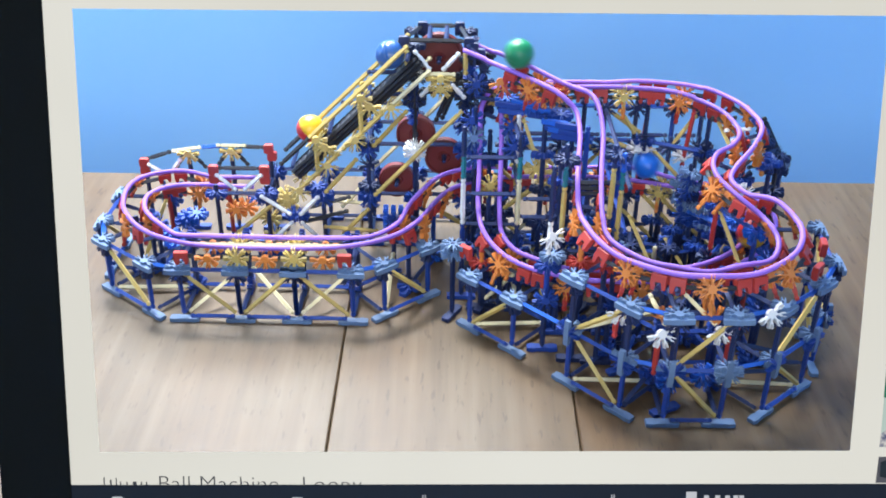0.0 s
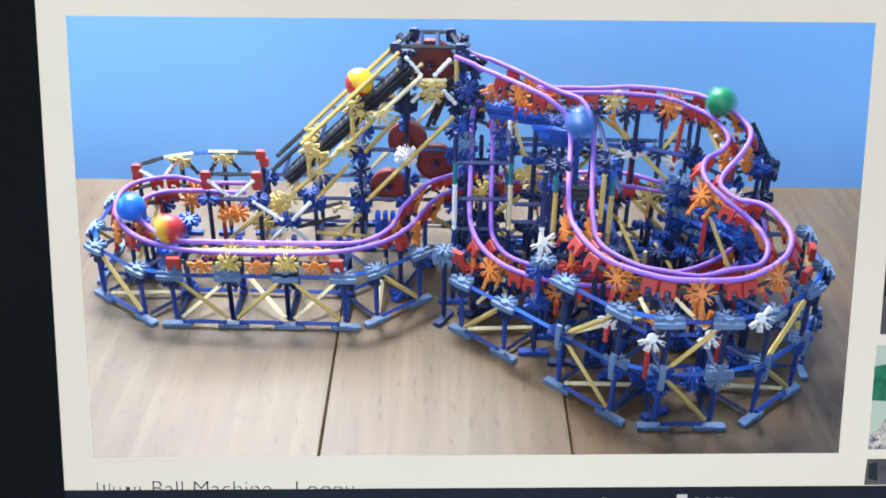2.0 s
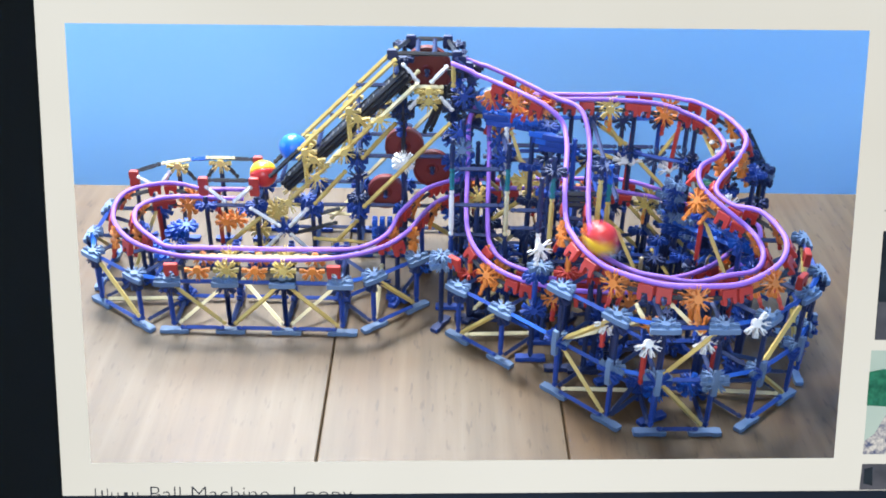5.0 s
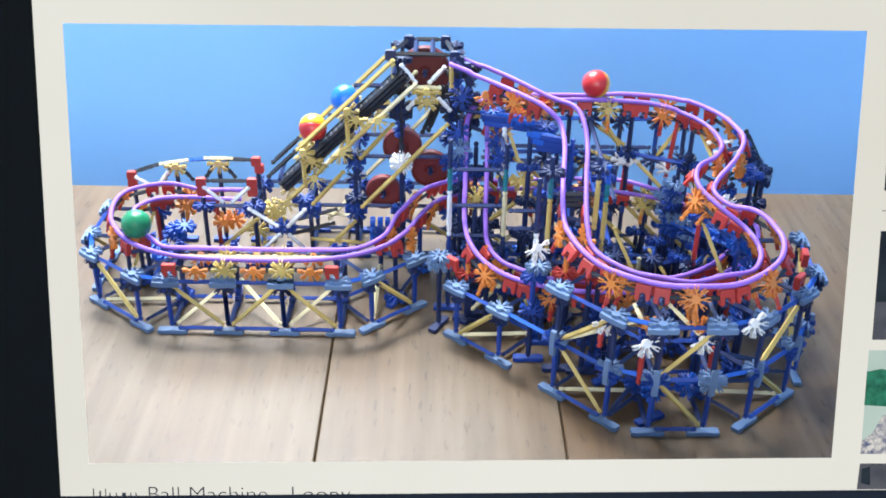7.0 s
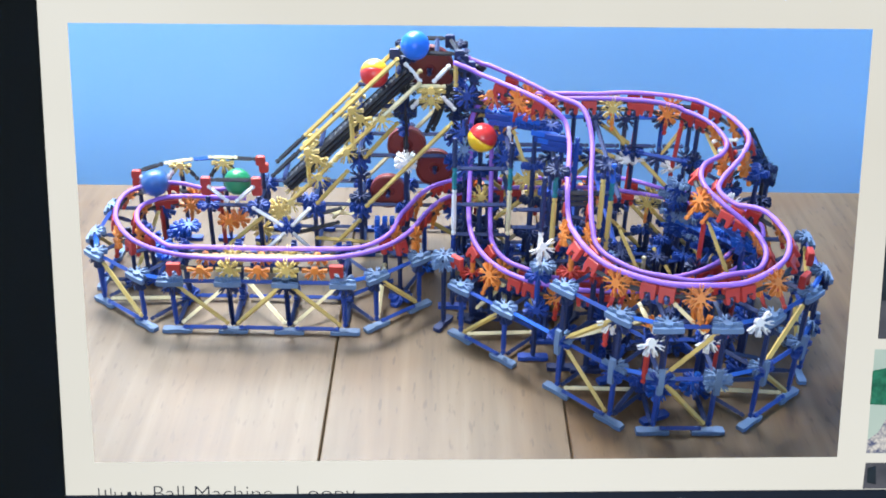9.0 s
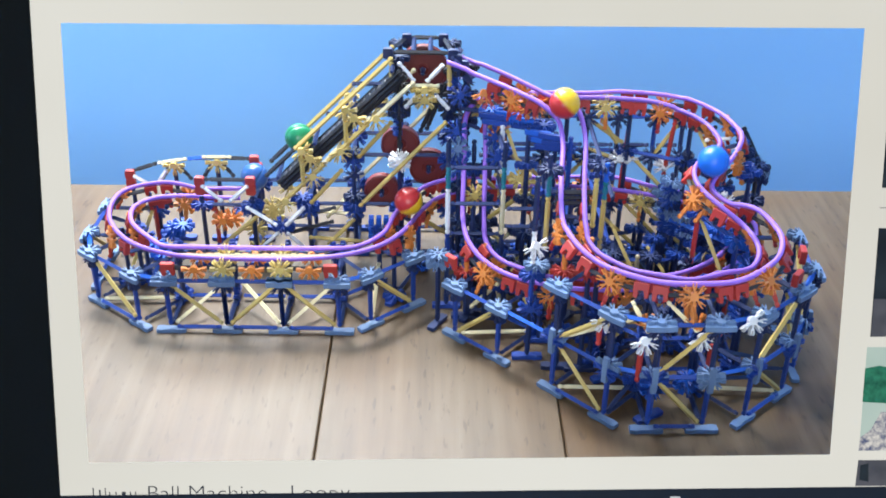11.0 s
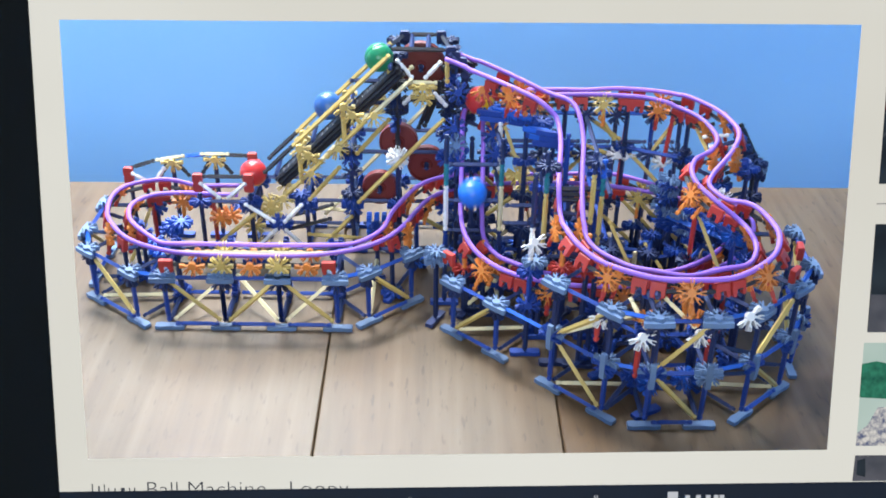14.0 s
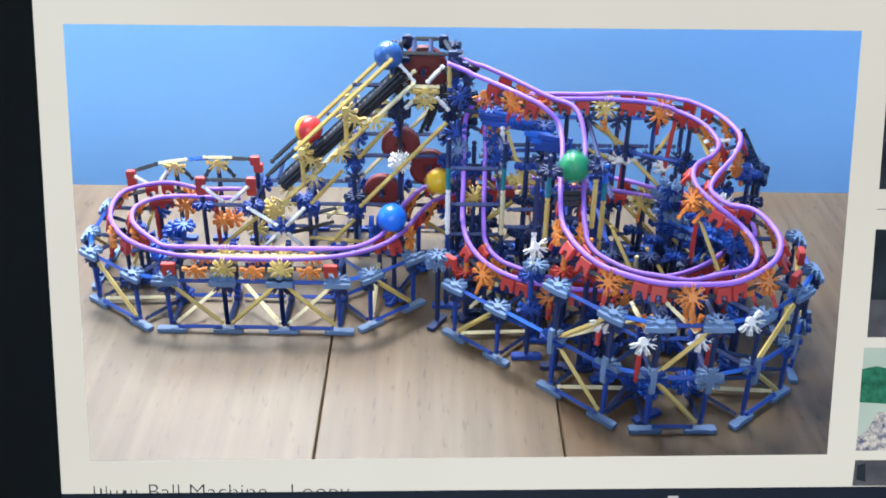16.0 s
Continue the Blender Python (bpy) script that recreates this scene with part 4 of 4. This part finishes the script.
    for x, y, z, m in ((0.070, 1.20, 0.243, BLUE), (0.090, 1.198, 0.246, BRIGHT), (0.106, 1.19, 0.242, BRIGHT), (0.126, 1.165, 0.236, BRIGHT), (0.142, 1.155, 0.236, BLUE), (0.134, 1.158, 0.229, BRIGHT)):
        slim((x, y, z), m, -18)
        slim((x + 0.004, y - 0.004, z - 0.0068), BLUE, -18)
    rod((0.09, 1.20, 0.225), (0.112, 1.18, 0.168), YELLOW, 0.0)
    rod((0.075, 1.19, 0.165), (0.135, 1.17, 0.163), YELLOW, 0.0)
    conn((0.108, 1.175, 0.168), (0, -1, 0), YELLOW, 8, 20)
    rod((0.084, 1.19, 0.235), (0.084, 1.19, 0.168), WHITE, 0.0)
    rod((0.072, 1.22, 0.085), (0.11, 1.20, 0.128), YELLOW, 0.0)
    # frame under the upper back rail
    yb = 1.285
    px = (0.075, 0.148, 0.205, 0.247, 0.297, 0.335)
    for k, x in enumerate(px):
        rod((x, yb, 0.0), (x, yb, UNIT), NAVY, 0.0)
        rod((x, yb, UNIT), (x, yb, 0.152), NAVY, 0.0)
        rod((x, yb, 0.152), (x, yb, 0.215), NAVY if k != 4 else BLUE, 0.0)
        for z in (UNIT, 0.150, 0.207):
            conn((x, yb - 0.005, z), (0, -1, 0), NAVY, 8, z * 900)
        foot((x, yb), BLUE)
    for x0, x1 in zip(px, px[1:]):
        for z, m in ((0.207, BRIGHT), (0.165, NAVY), (0.143, NAVY), (UNIT, BLUE), (0.01, NAVY)):
            rod((x0, yb, z), (x1, yb, z), m, 0.005)
    for x0, z0, x1, z1 in ((0.224, 0.203, 0.247, 0.170), (0.205, 0.163, 0.25, 0.145), (0.075, 0.08, 0.148, 0.143), (0.148, 0.08, 0.2, 0.14), (0.297, 0.15, 0.33, 0.205)):
        rod((x0, yb - 0.006, z0), (x1, yb - 0.006, z1), YELLOW, 0.0)
    rod((0.262, yb, 0.196), (0.258, yb, 0.08), RED, 0.0)
    rod((0.318, 1.262, 0.21), (0.312, 1.262, 0.13), RED, 0.0)
    for x, y, z, t in ((0.262, 1.272, 0.148, 0), (0.252, 1.272, 0.149, 20), (0.312, 1.262, 0.142, 12), (0.345, 1.11, 0.170, 0), (0.352, 1.105, 0.172, 25)):
        conn((x, y, z), (0.2, -0.8, 0.9), WHITE, 5, t)
    for x, y, z, m in ((0.305, 1.225, 0.12, GREY), (0.312, 1.20, 0.10, GREY), (0.33, 1.17, 0.09, GREY), (0.338, 1.15, 0.085, BLUE), (0.36, 1.12, 0.085, BLUE), (0.385, 1.13, 0.20, BLUE), (0.39, 1.15, 0.19, GREY), (0.40, 1.16, 0.18, NAVY)):
        clip((x, y, z), m, x * 1500, 20)
        conn((x, y, z), (0.9, -0.5, 0.3), BLUE, 5, x * 900)
    for a, b, m in (((0.30, 1.215, 0.08), (0.40, 1.10, 0.075), BLUE), ((0.31, 1.19, 0.06), (0.41, 1.07, 0.06), BLUE), ((0.393, 1.15, 0.19), (0.393, 1.15, 0.0), NAVY), ((0.372, 1.19, 0.2), (0.372, 1.19, 0.0), NAVY),
                    ((0.23, 1.17, 0.105), (0.26, 1.13, 0.05), YELLOW), ((0.265, 1.15, 0.0), (0.265, 1.15, 0.07), CREAM), ((0.285, 1.19, 0.06), (0.31, 1.16, 0.03), YELLOW), ((0.20, 1.16, 0.04), (0.22, 1.13, 0.07), YELLOW),
                    ((0.10, 1.13, 0.06), (0.125, 1.08, 0.02), YELLOW), ((0.06, 1.12, 0.07), (0.08, 1.09, 0.06), CREAM)):
        rod(a, b, m, 0.0)
    # inner posts and ties of the front wing
    for x, y in ((0.205, 0.98), (0.325, 0.985), (0.23, 1.04), (0.30, 1.05)):
        rod((x, y, 0.0), (x, y, UNIT), NAVY, 0.0)
        foot((x, y), BLUE, x * 1000)
        clip((x, y, UNIT), BLUE, x * 2000)
        conn((x, y, UNIT + 0.004), (0, -1, 0), NAVY, 8, x * 700)
    for a, b in (((0.205, 0.98), (0.325, 0.985)), ((0.205, 0.98), (0.23, 1.04)), ((0.23, 1.04), (0.30, 1.05)), ((0.30, 1.05), (0.325, 0.985))):
        rod((*a, UNIT), (*b, UNIT), NAVY, 0.006)
        rod((*a, 0.012), (*b, 0.012), BLUE, 0.006)
    # white and red pieces on the front wing's middle tier
    for x, y, z in ((0.222, 0.880, 0.128), (0.286, 0.893, 0.124), (0.185, 0.92, 0.128), (0.334, 0.888, 0.150)):
        conn((x, y, z), (0.2, -1, 0.5), WHITE, 5, 150 + x * 200)
    for a, b in (((0.214, 0.925, 0.148), (0.229, 0.895, 0.128)), ((0.252, 0.925, 0.148), (0.282, 0.897, 0.128))):
        rod(a, b, CREAM, 0.0)
        conn(Vector(b) + Vector((0.0, 0.004, 0.004)), (0.2, -1, 0.5), ORANGE, 3, 60)
    # bright post and tie knots behind the front bay
    rod((0.2445, 0.905, 0.0), (0.2445, 0.905, 0.052), BRIGHT, 0.0)
    rod((0.2445, 0.905, 0.052), (0.2445, 0.905, BAY * 2), BLUE, 0.0)
    foot((0.2445, 0.908), BLUE, 30)
    for x, y, z in ((0.232, 0.940, 0.034), (0.290, 0.940, 0.030), (0.2445, 0.908, 0.047)):
        clip((x, y, z), BLUE, x * 1000, 10)
        conn((x, y - 0.004, z), (0.2, -1, 0.2), BRIGHT if x > 0.24 else BLUE, 8, 20)
    for a, b in (((0.232, 0.940, 0.034), (0.180, 0.955, 0.048)), ((0.232, 0.940, 0.034), (0.290, 0.940, 0.030)), ((0.290, 0.940, 0.030), (0.385, 0.960, 0.020)), ((0.232, 0.940, 0.034), (0.195, 0.905, 0.010)), ((0.290, 0.940, 0.080), (0.385, 0.960, 0.045)), ((0.190, 0.960, 0.100), (0.310, 0.960, 0.100))):
        rod(a, b, NAVY, 0.0)
    # post in the gap between the wings
    rod((0.004, 1.09, 0.0), (0.004, 1.09, 0.108), NAVY, 0.0)
    foot((0.004, 1.09), NAVY, 60)
    clip((0.004, 1.09, 0.104), GREY, 10)
    clip((0.004, 1.09, 0.092), GREY, 30)
    for x, y, z0, z1 in ((0.221, 0.886, 0.07, 0.118), (0.182, 0.925, 0.09, 0.125), (0.300, 0.90, 0.075, 0.11)):
        rod((x, y, z0), (x, y, z1), RED, 0.0)


build_poles()


# ---- inner lattice of the two wings ----
def inside(x, y, poly):
    hit = False
    for (x0, y0, _a), (x1, y1, _b) in zip(poly, poly[1:] + poly[:1]):
        if (y0 > y) != (y1 > y) and x < x0 + (y - y0) / (y1 - y0) * (x1 - x0):
            hit = not hit
    return hit


def build_wing_band():
    """Blue beams and connectors under the climbing rail, and the dark corner posts behind it."""
    a, b = Vector((0.306, 1.205, 0.098)), Vector((0.392, 1.095, 0.112))
    for k, (dz, dy, m) in enumerate(((0, 0, BRIGHT), (0.008, 0.004, BLUE), (-0.008, -0.003, BLUE), (0.002, -0.010, BRIGHT), (-0.016, 0.0, NAVY))):
        rod(a + Vector((0, dy, dz)), b + Vector((0, dy, dz)), m, 0.002 * k)
    for f, m in ((0.0, GREY), (0.12, GREY), (0.25, GREY), (0.45, BLUE), (0.62, BRIGHT), (0.8, BLUE), (0.95, BLUE)):
        p = a.lerp(b, f)
        clip(p + Vector((0, 0, 0.010)), m, 900 * f, 12)
        conn(p - Vector((0, 0.006, 0.004)), (0.4, -0.8, 0.3), BLUE if m is GREY else NAVY, 5, 180)
        rod(p, (p.x, p.y, 0.0), NAVY, 0.0)
        foot(p.xy.to_3d(), NAVY, 70 * f)
    for z, m in ((0.152, GREY), (0.136, GREY), (0.120, NAVY)):
        clip((0.309, 1.20, z), m, z * 3000, 15)
        conn((0.309, 1.196, z - 0.006), (0.3, -1, 0.2), BLUE, 5, 180)
    rod((0.309, 1.20, 0.0), (0.309, 1.20, 0.165), NAVY, 0.0)
    # leaning corner posts outside the double bend
    foot_at, knee, head = Vector((0.420, 1.19, 0.0)), Vector((0.414, 1.19, 0.172)), Vector((0.384, 1.20, 0.226))
    for dx in (0.0, 0.010):
        o = Vector((dx, 0.012 * (dx > 0), 0))
        rod(foot_at + o, knee + o, NAVY if dx else BLACK, 0.0)
        rod(knee + o, head + o, BLACK if dx else NAVY, 0.0)
        foot(foot_at + o, BLUE, 40)
    for z, m in ((0.182, NAVY), (0.174, GREY), (0.164, NAVY), (0.13, NAVY), (0.09, NAVY)):
        clip((0.416, 1.192, z), m, z * 2500, 14)
    for f in (0.3, 0.6, 0.9):
        clip(knee.lerp(head, f), NAVY if f < 0.8 else BLUE, f * 100, 40)
    for z in (0.176, 0.140, 0.10):
        rod((0.416, 1.19, z), (0.372, 1.17, z), BLACK if z > 0.15 else NAVY, 0.0)
    for x, y, z in ((0.336, 1.228, 0.215), (0.350, 1.205, 0.210), (0.355, 1.188, 0.205)):
        rod((x - 0.004, y, z), (x + 0.030, y + 0.006, z), WHITE if z < 0.212 else BLACK, 0.0)


def build_lattice():
    """Short posts tied by beams and braces under the rails."""
    ring = DROP[3:] + CLIMB
    rng = random.Random(5)
    grid = {}
    for i in range(10):
        for j in range(7):
            x, y = 0.03 + 0.0415 * i + 0.012 * (j % 2), 0.955 + 0.0505 * j
            if (inside(x, y, ring) and y > 1.02) or (0.02 < x < 0.17 and 1.08 < y < 1.26):
                grid[i, j] = Vector((x + rng.uniform(-0.006, 0.006), y + rng.uniform(-0.006, 0.006), 0))
    for (i, j), p in grid.items():
        h = rng.choice((0.062, 0.070, 0.050))
        rod(p, p + Vector((0, 0, h)), NAVY, 0.0)
        foot(p, NAVY, rng.uniform(0, 180))
        clip(p + Vector((0, 0, h - 0.004)), rng.choice((BLUE, NAVY, NAVY, BLUE)), rng.uniform(0, 45), rng.uniform(-15, 15))
        for q in ((i + 1, j), (i, j + 1)):
            if q in grid:
                o = grid[q]
                rod(p + Vector((0, 0, 0.010)), o + Vector((0, 0, 0.010)), NAVY)
                rod(p + Vector((0, 0, h - 0.010)), o + Vector((0, 0, h - 0.010)), rng.choice((BLUE, NAVY)))
                if rng.random() < 0.22:
                    rod(p + Vector((0, 0, 0.010)), o + Vector((0, 0, h - 0.010)), rng.choice((YELLOW, CREAM)), 0.004)
    # upper ties from the chute poles to the back frame
    for a, b, m in (((0.131, 1.055, 0.205), (0.148, 1.285, 0.205), NAVY), ((0.206, 1.055, 0.205), (0.205, 1.285, 0.205), NAVY), ((0.131, 1.055, 0.145), (0.148, 1.285, 0.145), NAVY), ((0.206, 1.055, 0.145), (0.205, 1.285, 0.145), BLUE),
                    ((0.084, 1.13, 0.165), (0.075, 1.285, 0.165), NAVY), ((0.0155, 1.13, 0.165), (0.018, 1.262, 0.160), NAVY), ((0.084, 1.13, 0.225), (0.075, 1.285, 0.215), NAVY), ((0.075, 1.285, 0.207), (0.018, 1.285, 0.207), BLUE),
                    ((0.131, 1.10, 0.0), (0.131, 1.10, 0.235), NAVY), ((0.148, 1.16, 0.0), (0.148, 1.16, 0.24), NAVY), ((0.206, 1.14, 0.0), (0.206, 1.14, 0.205), BLUE), ((0.115, 1.17, 0.0), (0.115, 1.17, 0.24), NAVY), ((0.06, 1.18, 0.0), (0.06, 1.18, 0.15), NAVY), ((0.03, 1.2, 0.0), (0.03, 1.2, 0.24), NAVY)):
        rod(a, b, m, 0.0)
        if a[2] == 0.0:
            foot(a, NAVY, 30)
            for z in (0.09, 0.14, 0.19):
                if z < b[2]:
                    clip((a[0], a[1], z), NAVY if z < 0.18 else BLUE, z * 1000, 12)


build_lattice()
build_wing_band()


# ---- the balls ----
HALF = {}


def half_ball(mat):
    """A half shell with a thin rim at the seam."""
    if mat.name not in HALF:
        bm = bmesh.new()
        rings = []
        prof = [(BALL_R * math.cos(a * math.pi / 16), BALL_R * math.sin(a * math.pi / 16)) for a in range(0, 8)]
        prof = [(BALL_R * 0.975, 0.0)] + [(BALL_R * 0.999, 0.0004)] + prof[1:]
        for r, z in prof:
            rings.append([bm.verts.new((r * math.cos(k * math.pi / 12), r * math.sin(k * math.pi / 12), z)) for k in range(24)])
        for a, b in zip(rings, rings[1:]):
            for k in range(24):
                bm.faces.new((a[k], a[(k + 1) % 24], b[(k + 1) % 24], b[k]))
        tip = bm.verts.new((0, 0, BALL_R))
        for k in range(24):
            bm.faces.new((rings[-1][k], rings[-1][(k + 1) % 24], tip))
        bm.faces.new(rings[0][::-1])
        HALF[mat.name] = mesh_of(bm, "half_shell", mat, True)
    return HALF[mat.name]


def build_ball(one, two, label):
    ball = tagged(new("ball"), label, "ball", "rolling balls")
    part("half_shell", half_ball(BALLS[one]), None, ball)
    part("half_shell", half_ball(BALLS[two]), None, ball, at=pose(0, 0, 0, 180))
    return ball


green = build_ball("green", "green", "plain green plastic ball rolling on the rails")
blue = build_ball("blue", "blue", "bright blue plastic ball rolling on the rails")
steel = build_ball("steel", "steel", "dark steel blue plastic ball on the rails")
duo = build_ball("yellow", "red", "half yellow half red plastic ball on the rails")
duo_two = build_ball("red", "yellow", "half red half yellow plastic ball, rolling behind the others")

# the way of a ball's centre: the waiting place, the lift, the top, then the rails
WAY = smooth_path([(-0.268, 1.259, 0.117), (-0.249, 1.252, 0.126), (-0.229, 1.250, 0.143), (-0.185, 1.250, 0.185), (-0.115, 1.250, 0.252), (-0.058, 1.250, 0.308), (-0.034, 1.252, 0.317), (0.005, 1.252, 0.315)], STEP) \
    + [p + up * 0.0184 for p, t, side, up in TF[2:-2]]
LEN = [0.0]
for a, b in zip(WAY, WAY[1:]):
    LEN.append(LEN[-1] + (b - a).length)


def on_way(s):
    s = s % LEN[-1]
    i = min(int(np.searchsorted(LEN, s, side="right")) - 1, len(WAY) - 2)
    f = (s - LEN[i]) / (LEN[i + 1] - LEN[i])
    return WAY[i].lerp(WAY[i + 1], f), (WAY[i + 1] - WAY[i]).normalized()


def roll_ball(ball, table, tilt, most=70):
    """table: seconds and metres gone along the way, in turns."""
    ts, ss = table[0::2], table[1::2]
    rows, spin, before = [], pose(0, 0, 0, *tilt), None
    for k in range(0, 321):
        t = k / 20
        s = float(np.interp(t, ts, ss)) * LEN[-1] / 3.3403
        p, way = on_way(s)
        if before is not None:
            turn = min(abs(s - before) / BALL_R, radians(most))
            if 0.045 < s % LEN[-1] < 0.36:
                turn = 0
            axis = Vector((-way.y, way.x, 0.0))
            if axis.length > 1e-6 and turn > 0:
                spin = Matrix.Rotation(turn, 4, axis.normalized()) @ spin
        before = s
        rows.append((t, Matrix.Translation(p) @ spin))
    walk(ball, rows)


def motions():
    roll_ball(green, [0, 0.440, 0.2, 0.528, 0.4, 0.562, 0.5, 0.644, 0.6, 0.724, 0.8, 0.899, 1, 1.001, 1.2, 1.063, 1.4, 1.107, 1.6, 1.150, 1.8, 1.183, 2, 1.235, 2.2, 1.288, 2.4, 1.348, 2.6, 1.396, 2.8, 1.450, 3, 1.492, 3.4, 1.574, 3.6, 1.587, 3.8, 1.614, 4, 1.634, 4.2, 1.729, 4.23, 1.760, 4.63, 2.047, 5.13, 2.330, 5.23, 2.378, 5.73, 2.628, 5.93, 2.686, 6.3, 2.836, 6.5, 2.920, 6.7, 2.992, 6.9, 3.068, 7.1, 3.133, 7.3, 3.195, 7.5, 3.262, 7.7, 3.310, 8.3, 3.326, 9.1, 3.342, 11.3, 3.472, 12.5, 3.532, 13.5, 3.586, 14.5, 3.634, 15, 3.658, 15.1, 3.670, 15.3, 3.721, 15.4, 3.739, 15.5, 3.780, 15.6, 3.823, 15.8, 3.875, 16, 3.978], (20, 0, 0))
    roll_ball(blue, [0, 2.360, 0.1, 2.407, 0.6, 2.650, 0.8, 2.715, 1, 2.785, 1.2, 2.860, 1.4, 2.932, 1.6, 2.998, 1.8, 3.068, 2, 3.133, 2.2, 3.190, 2.4, 3.245, 2.6, 3.334, 2.8, 3.340, 3.4, 3.352, 4, 3.382, 4.2, 3.394, 6.3, 3.502, 7, 3.538, 8.5, 3.628, 9, 3.652, 9.2, 3.658, 9.25, 3.658, 9.45, 3.721, 9.55, 3.756, 9.65, 3.792, 9.85, 3.875, 10.05, 3.919, 10.25, 4.085, 10.45, 4.250, 10.65, 4.347, 10.85, 4.409, 11.05, 4.459, 11.25, 4.496, 11.3, 4.507, 11.5, 4.546, 11.7, 4.593, 11.9, 4.652, 12.1, 4.706, 12.3, 4.754, 12.5, 4.802, 12.7, 4.851, 13.5, 4.934, 13.7, 4.968, 13.9, 4.993, 14.1, 5.100, 14.5, 5.387, 15, 5.670, 15.1, 5.718, 15.6, 5.968, 15.8, 6.026, 16, 6.085], (50, 10, 0))
    roll_ball(duo, [0, 0.108, 0.5, 0.138, 1, 0.156, 1.5, 0.186, 2, 0.216, 2.5, 0.240, 3, 0.264, 3.5, 0.300, 4, 0.336, 4.2, 0.387, 4.3, 0.416, 4.4, 0.452, 4.6, 0.535, 4.8, 0.579, 5, 0.745, 5.2, 0.910, 5.4, 1.007, 5.6, 1.069, 5.8, 1.119, 6, 1.156, 6.2, 1.200, 6.3, 1.229, 6.5, 1.282, 6.7, 1.342, 7, 1.402, 7.1, 1.426, 7.3, 1.468, 7.5, 1.498, 8.5, 1.608, 8.7, 1.614, 9, 1.627, 9.1, 1.634, 9.2, 1.671, 9.25, 1.760, 9.65, 2.047, 10.15, 2.330, 10.25, 2.378, 10.75, 2.628, 10.95, 2.686, 11.3, 2.774, 11.5, 2.842, 11.7, 2.926, 11.9, 2.998, 12.1, 3.068, 12.3, 3.161, 12.5, 3.200, 12.7, 3.274, 12.9, 3.340, 13.5, 3.358, 14.1, 3.370, 14.5, 3.400, 15, 3.418, 15.5, 3.448, 16, 3.472], (12.5, 40.6, 4.7), 26)
    roll_ball(duo_two, [0, 2.110, 0.4, 2.330, 0.5, 2.378, 1, 2.639, 1.2, 2.709, 1.4, 2.802, 1.6, 2.878, 1.8, 2.962, 2, 3.051, 2.2, 3.121, 2.4, 3.184, 2.6, 3.251, 2.9, 3.328, 3.5, 3.328, 4.2, 3.340, 6.3, 3.436, 6.5, 3.448, 7, 3.478, 7.5, 3.502, 8.5, 3.562, 9, 3.586, 9.2, 3.598, 10.37, 3.658, 10.57, 3.721, 10.67, 3.756, 10.77, 3.792, 10.97, 3.875, 11.17, 3.919, 11.3, 3.984, 11.5, 4.158, 11.7, 4.304, 11.9, 4.374, 12.1, 4.438, 12.3, 4.484, 12.5, 4.518, 12.7, 4.576, 12.9, 4.640, 13.1, 4.706, 13.3, 4.772, 13.5, 4.820, 14.1, 4.934, 14.3, 4.961, 14.5, 5.036, 14.7, 5.169, 14.9, 5.322, 15, 5.393, 15.4, 5.664, 15.5, 5.706, 16, 5.968], (-21.2, -21.8, 4.1), 42)
    roll_ball(steel, [0, 0.258, 0.8, 0.300, 1.2, 0.318, 1.4, 0.381, 1.5, 0.416, 1.6, 0.452, 1.8, 0.535, 2, 0.579, 2.2, 0.745, 2.4, 0.910, 2.6, 1.007, 2.8, 1.069, 3, 1.119, 3.2, 1.156, 3.4, 1.200, 3.6, 1.247, 3.8, 1.311, 4, 1.372, 4.2, 1.426, 4.28, 1.462, 4.48, 1.511, 5.28, 1.594, 5.48, 1.628, 5.68, 1.653, 5.88, 1.760, 6.28, 2.047, 6.3, 2.053, 6.78, 2.330, 6.88, 2.378, 7.3, 2.633, 7.5, 2.685, 7.7, 2.751, 7.9, 2.830, 8.1, 2.908, 8.3, 2.986, 8.5, 3.062, 8.7, 3.127, 8.9, 3.190, 9.1, 3.268, 11.3, 3.382, 12, 3.418, 12.5, 3.442, 13, 3.466, 14, 3.514, 14.5, 3.538, 15, 3.568, 16, 3.622], (10, 70, 0))


motions()
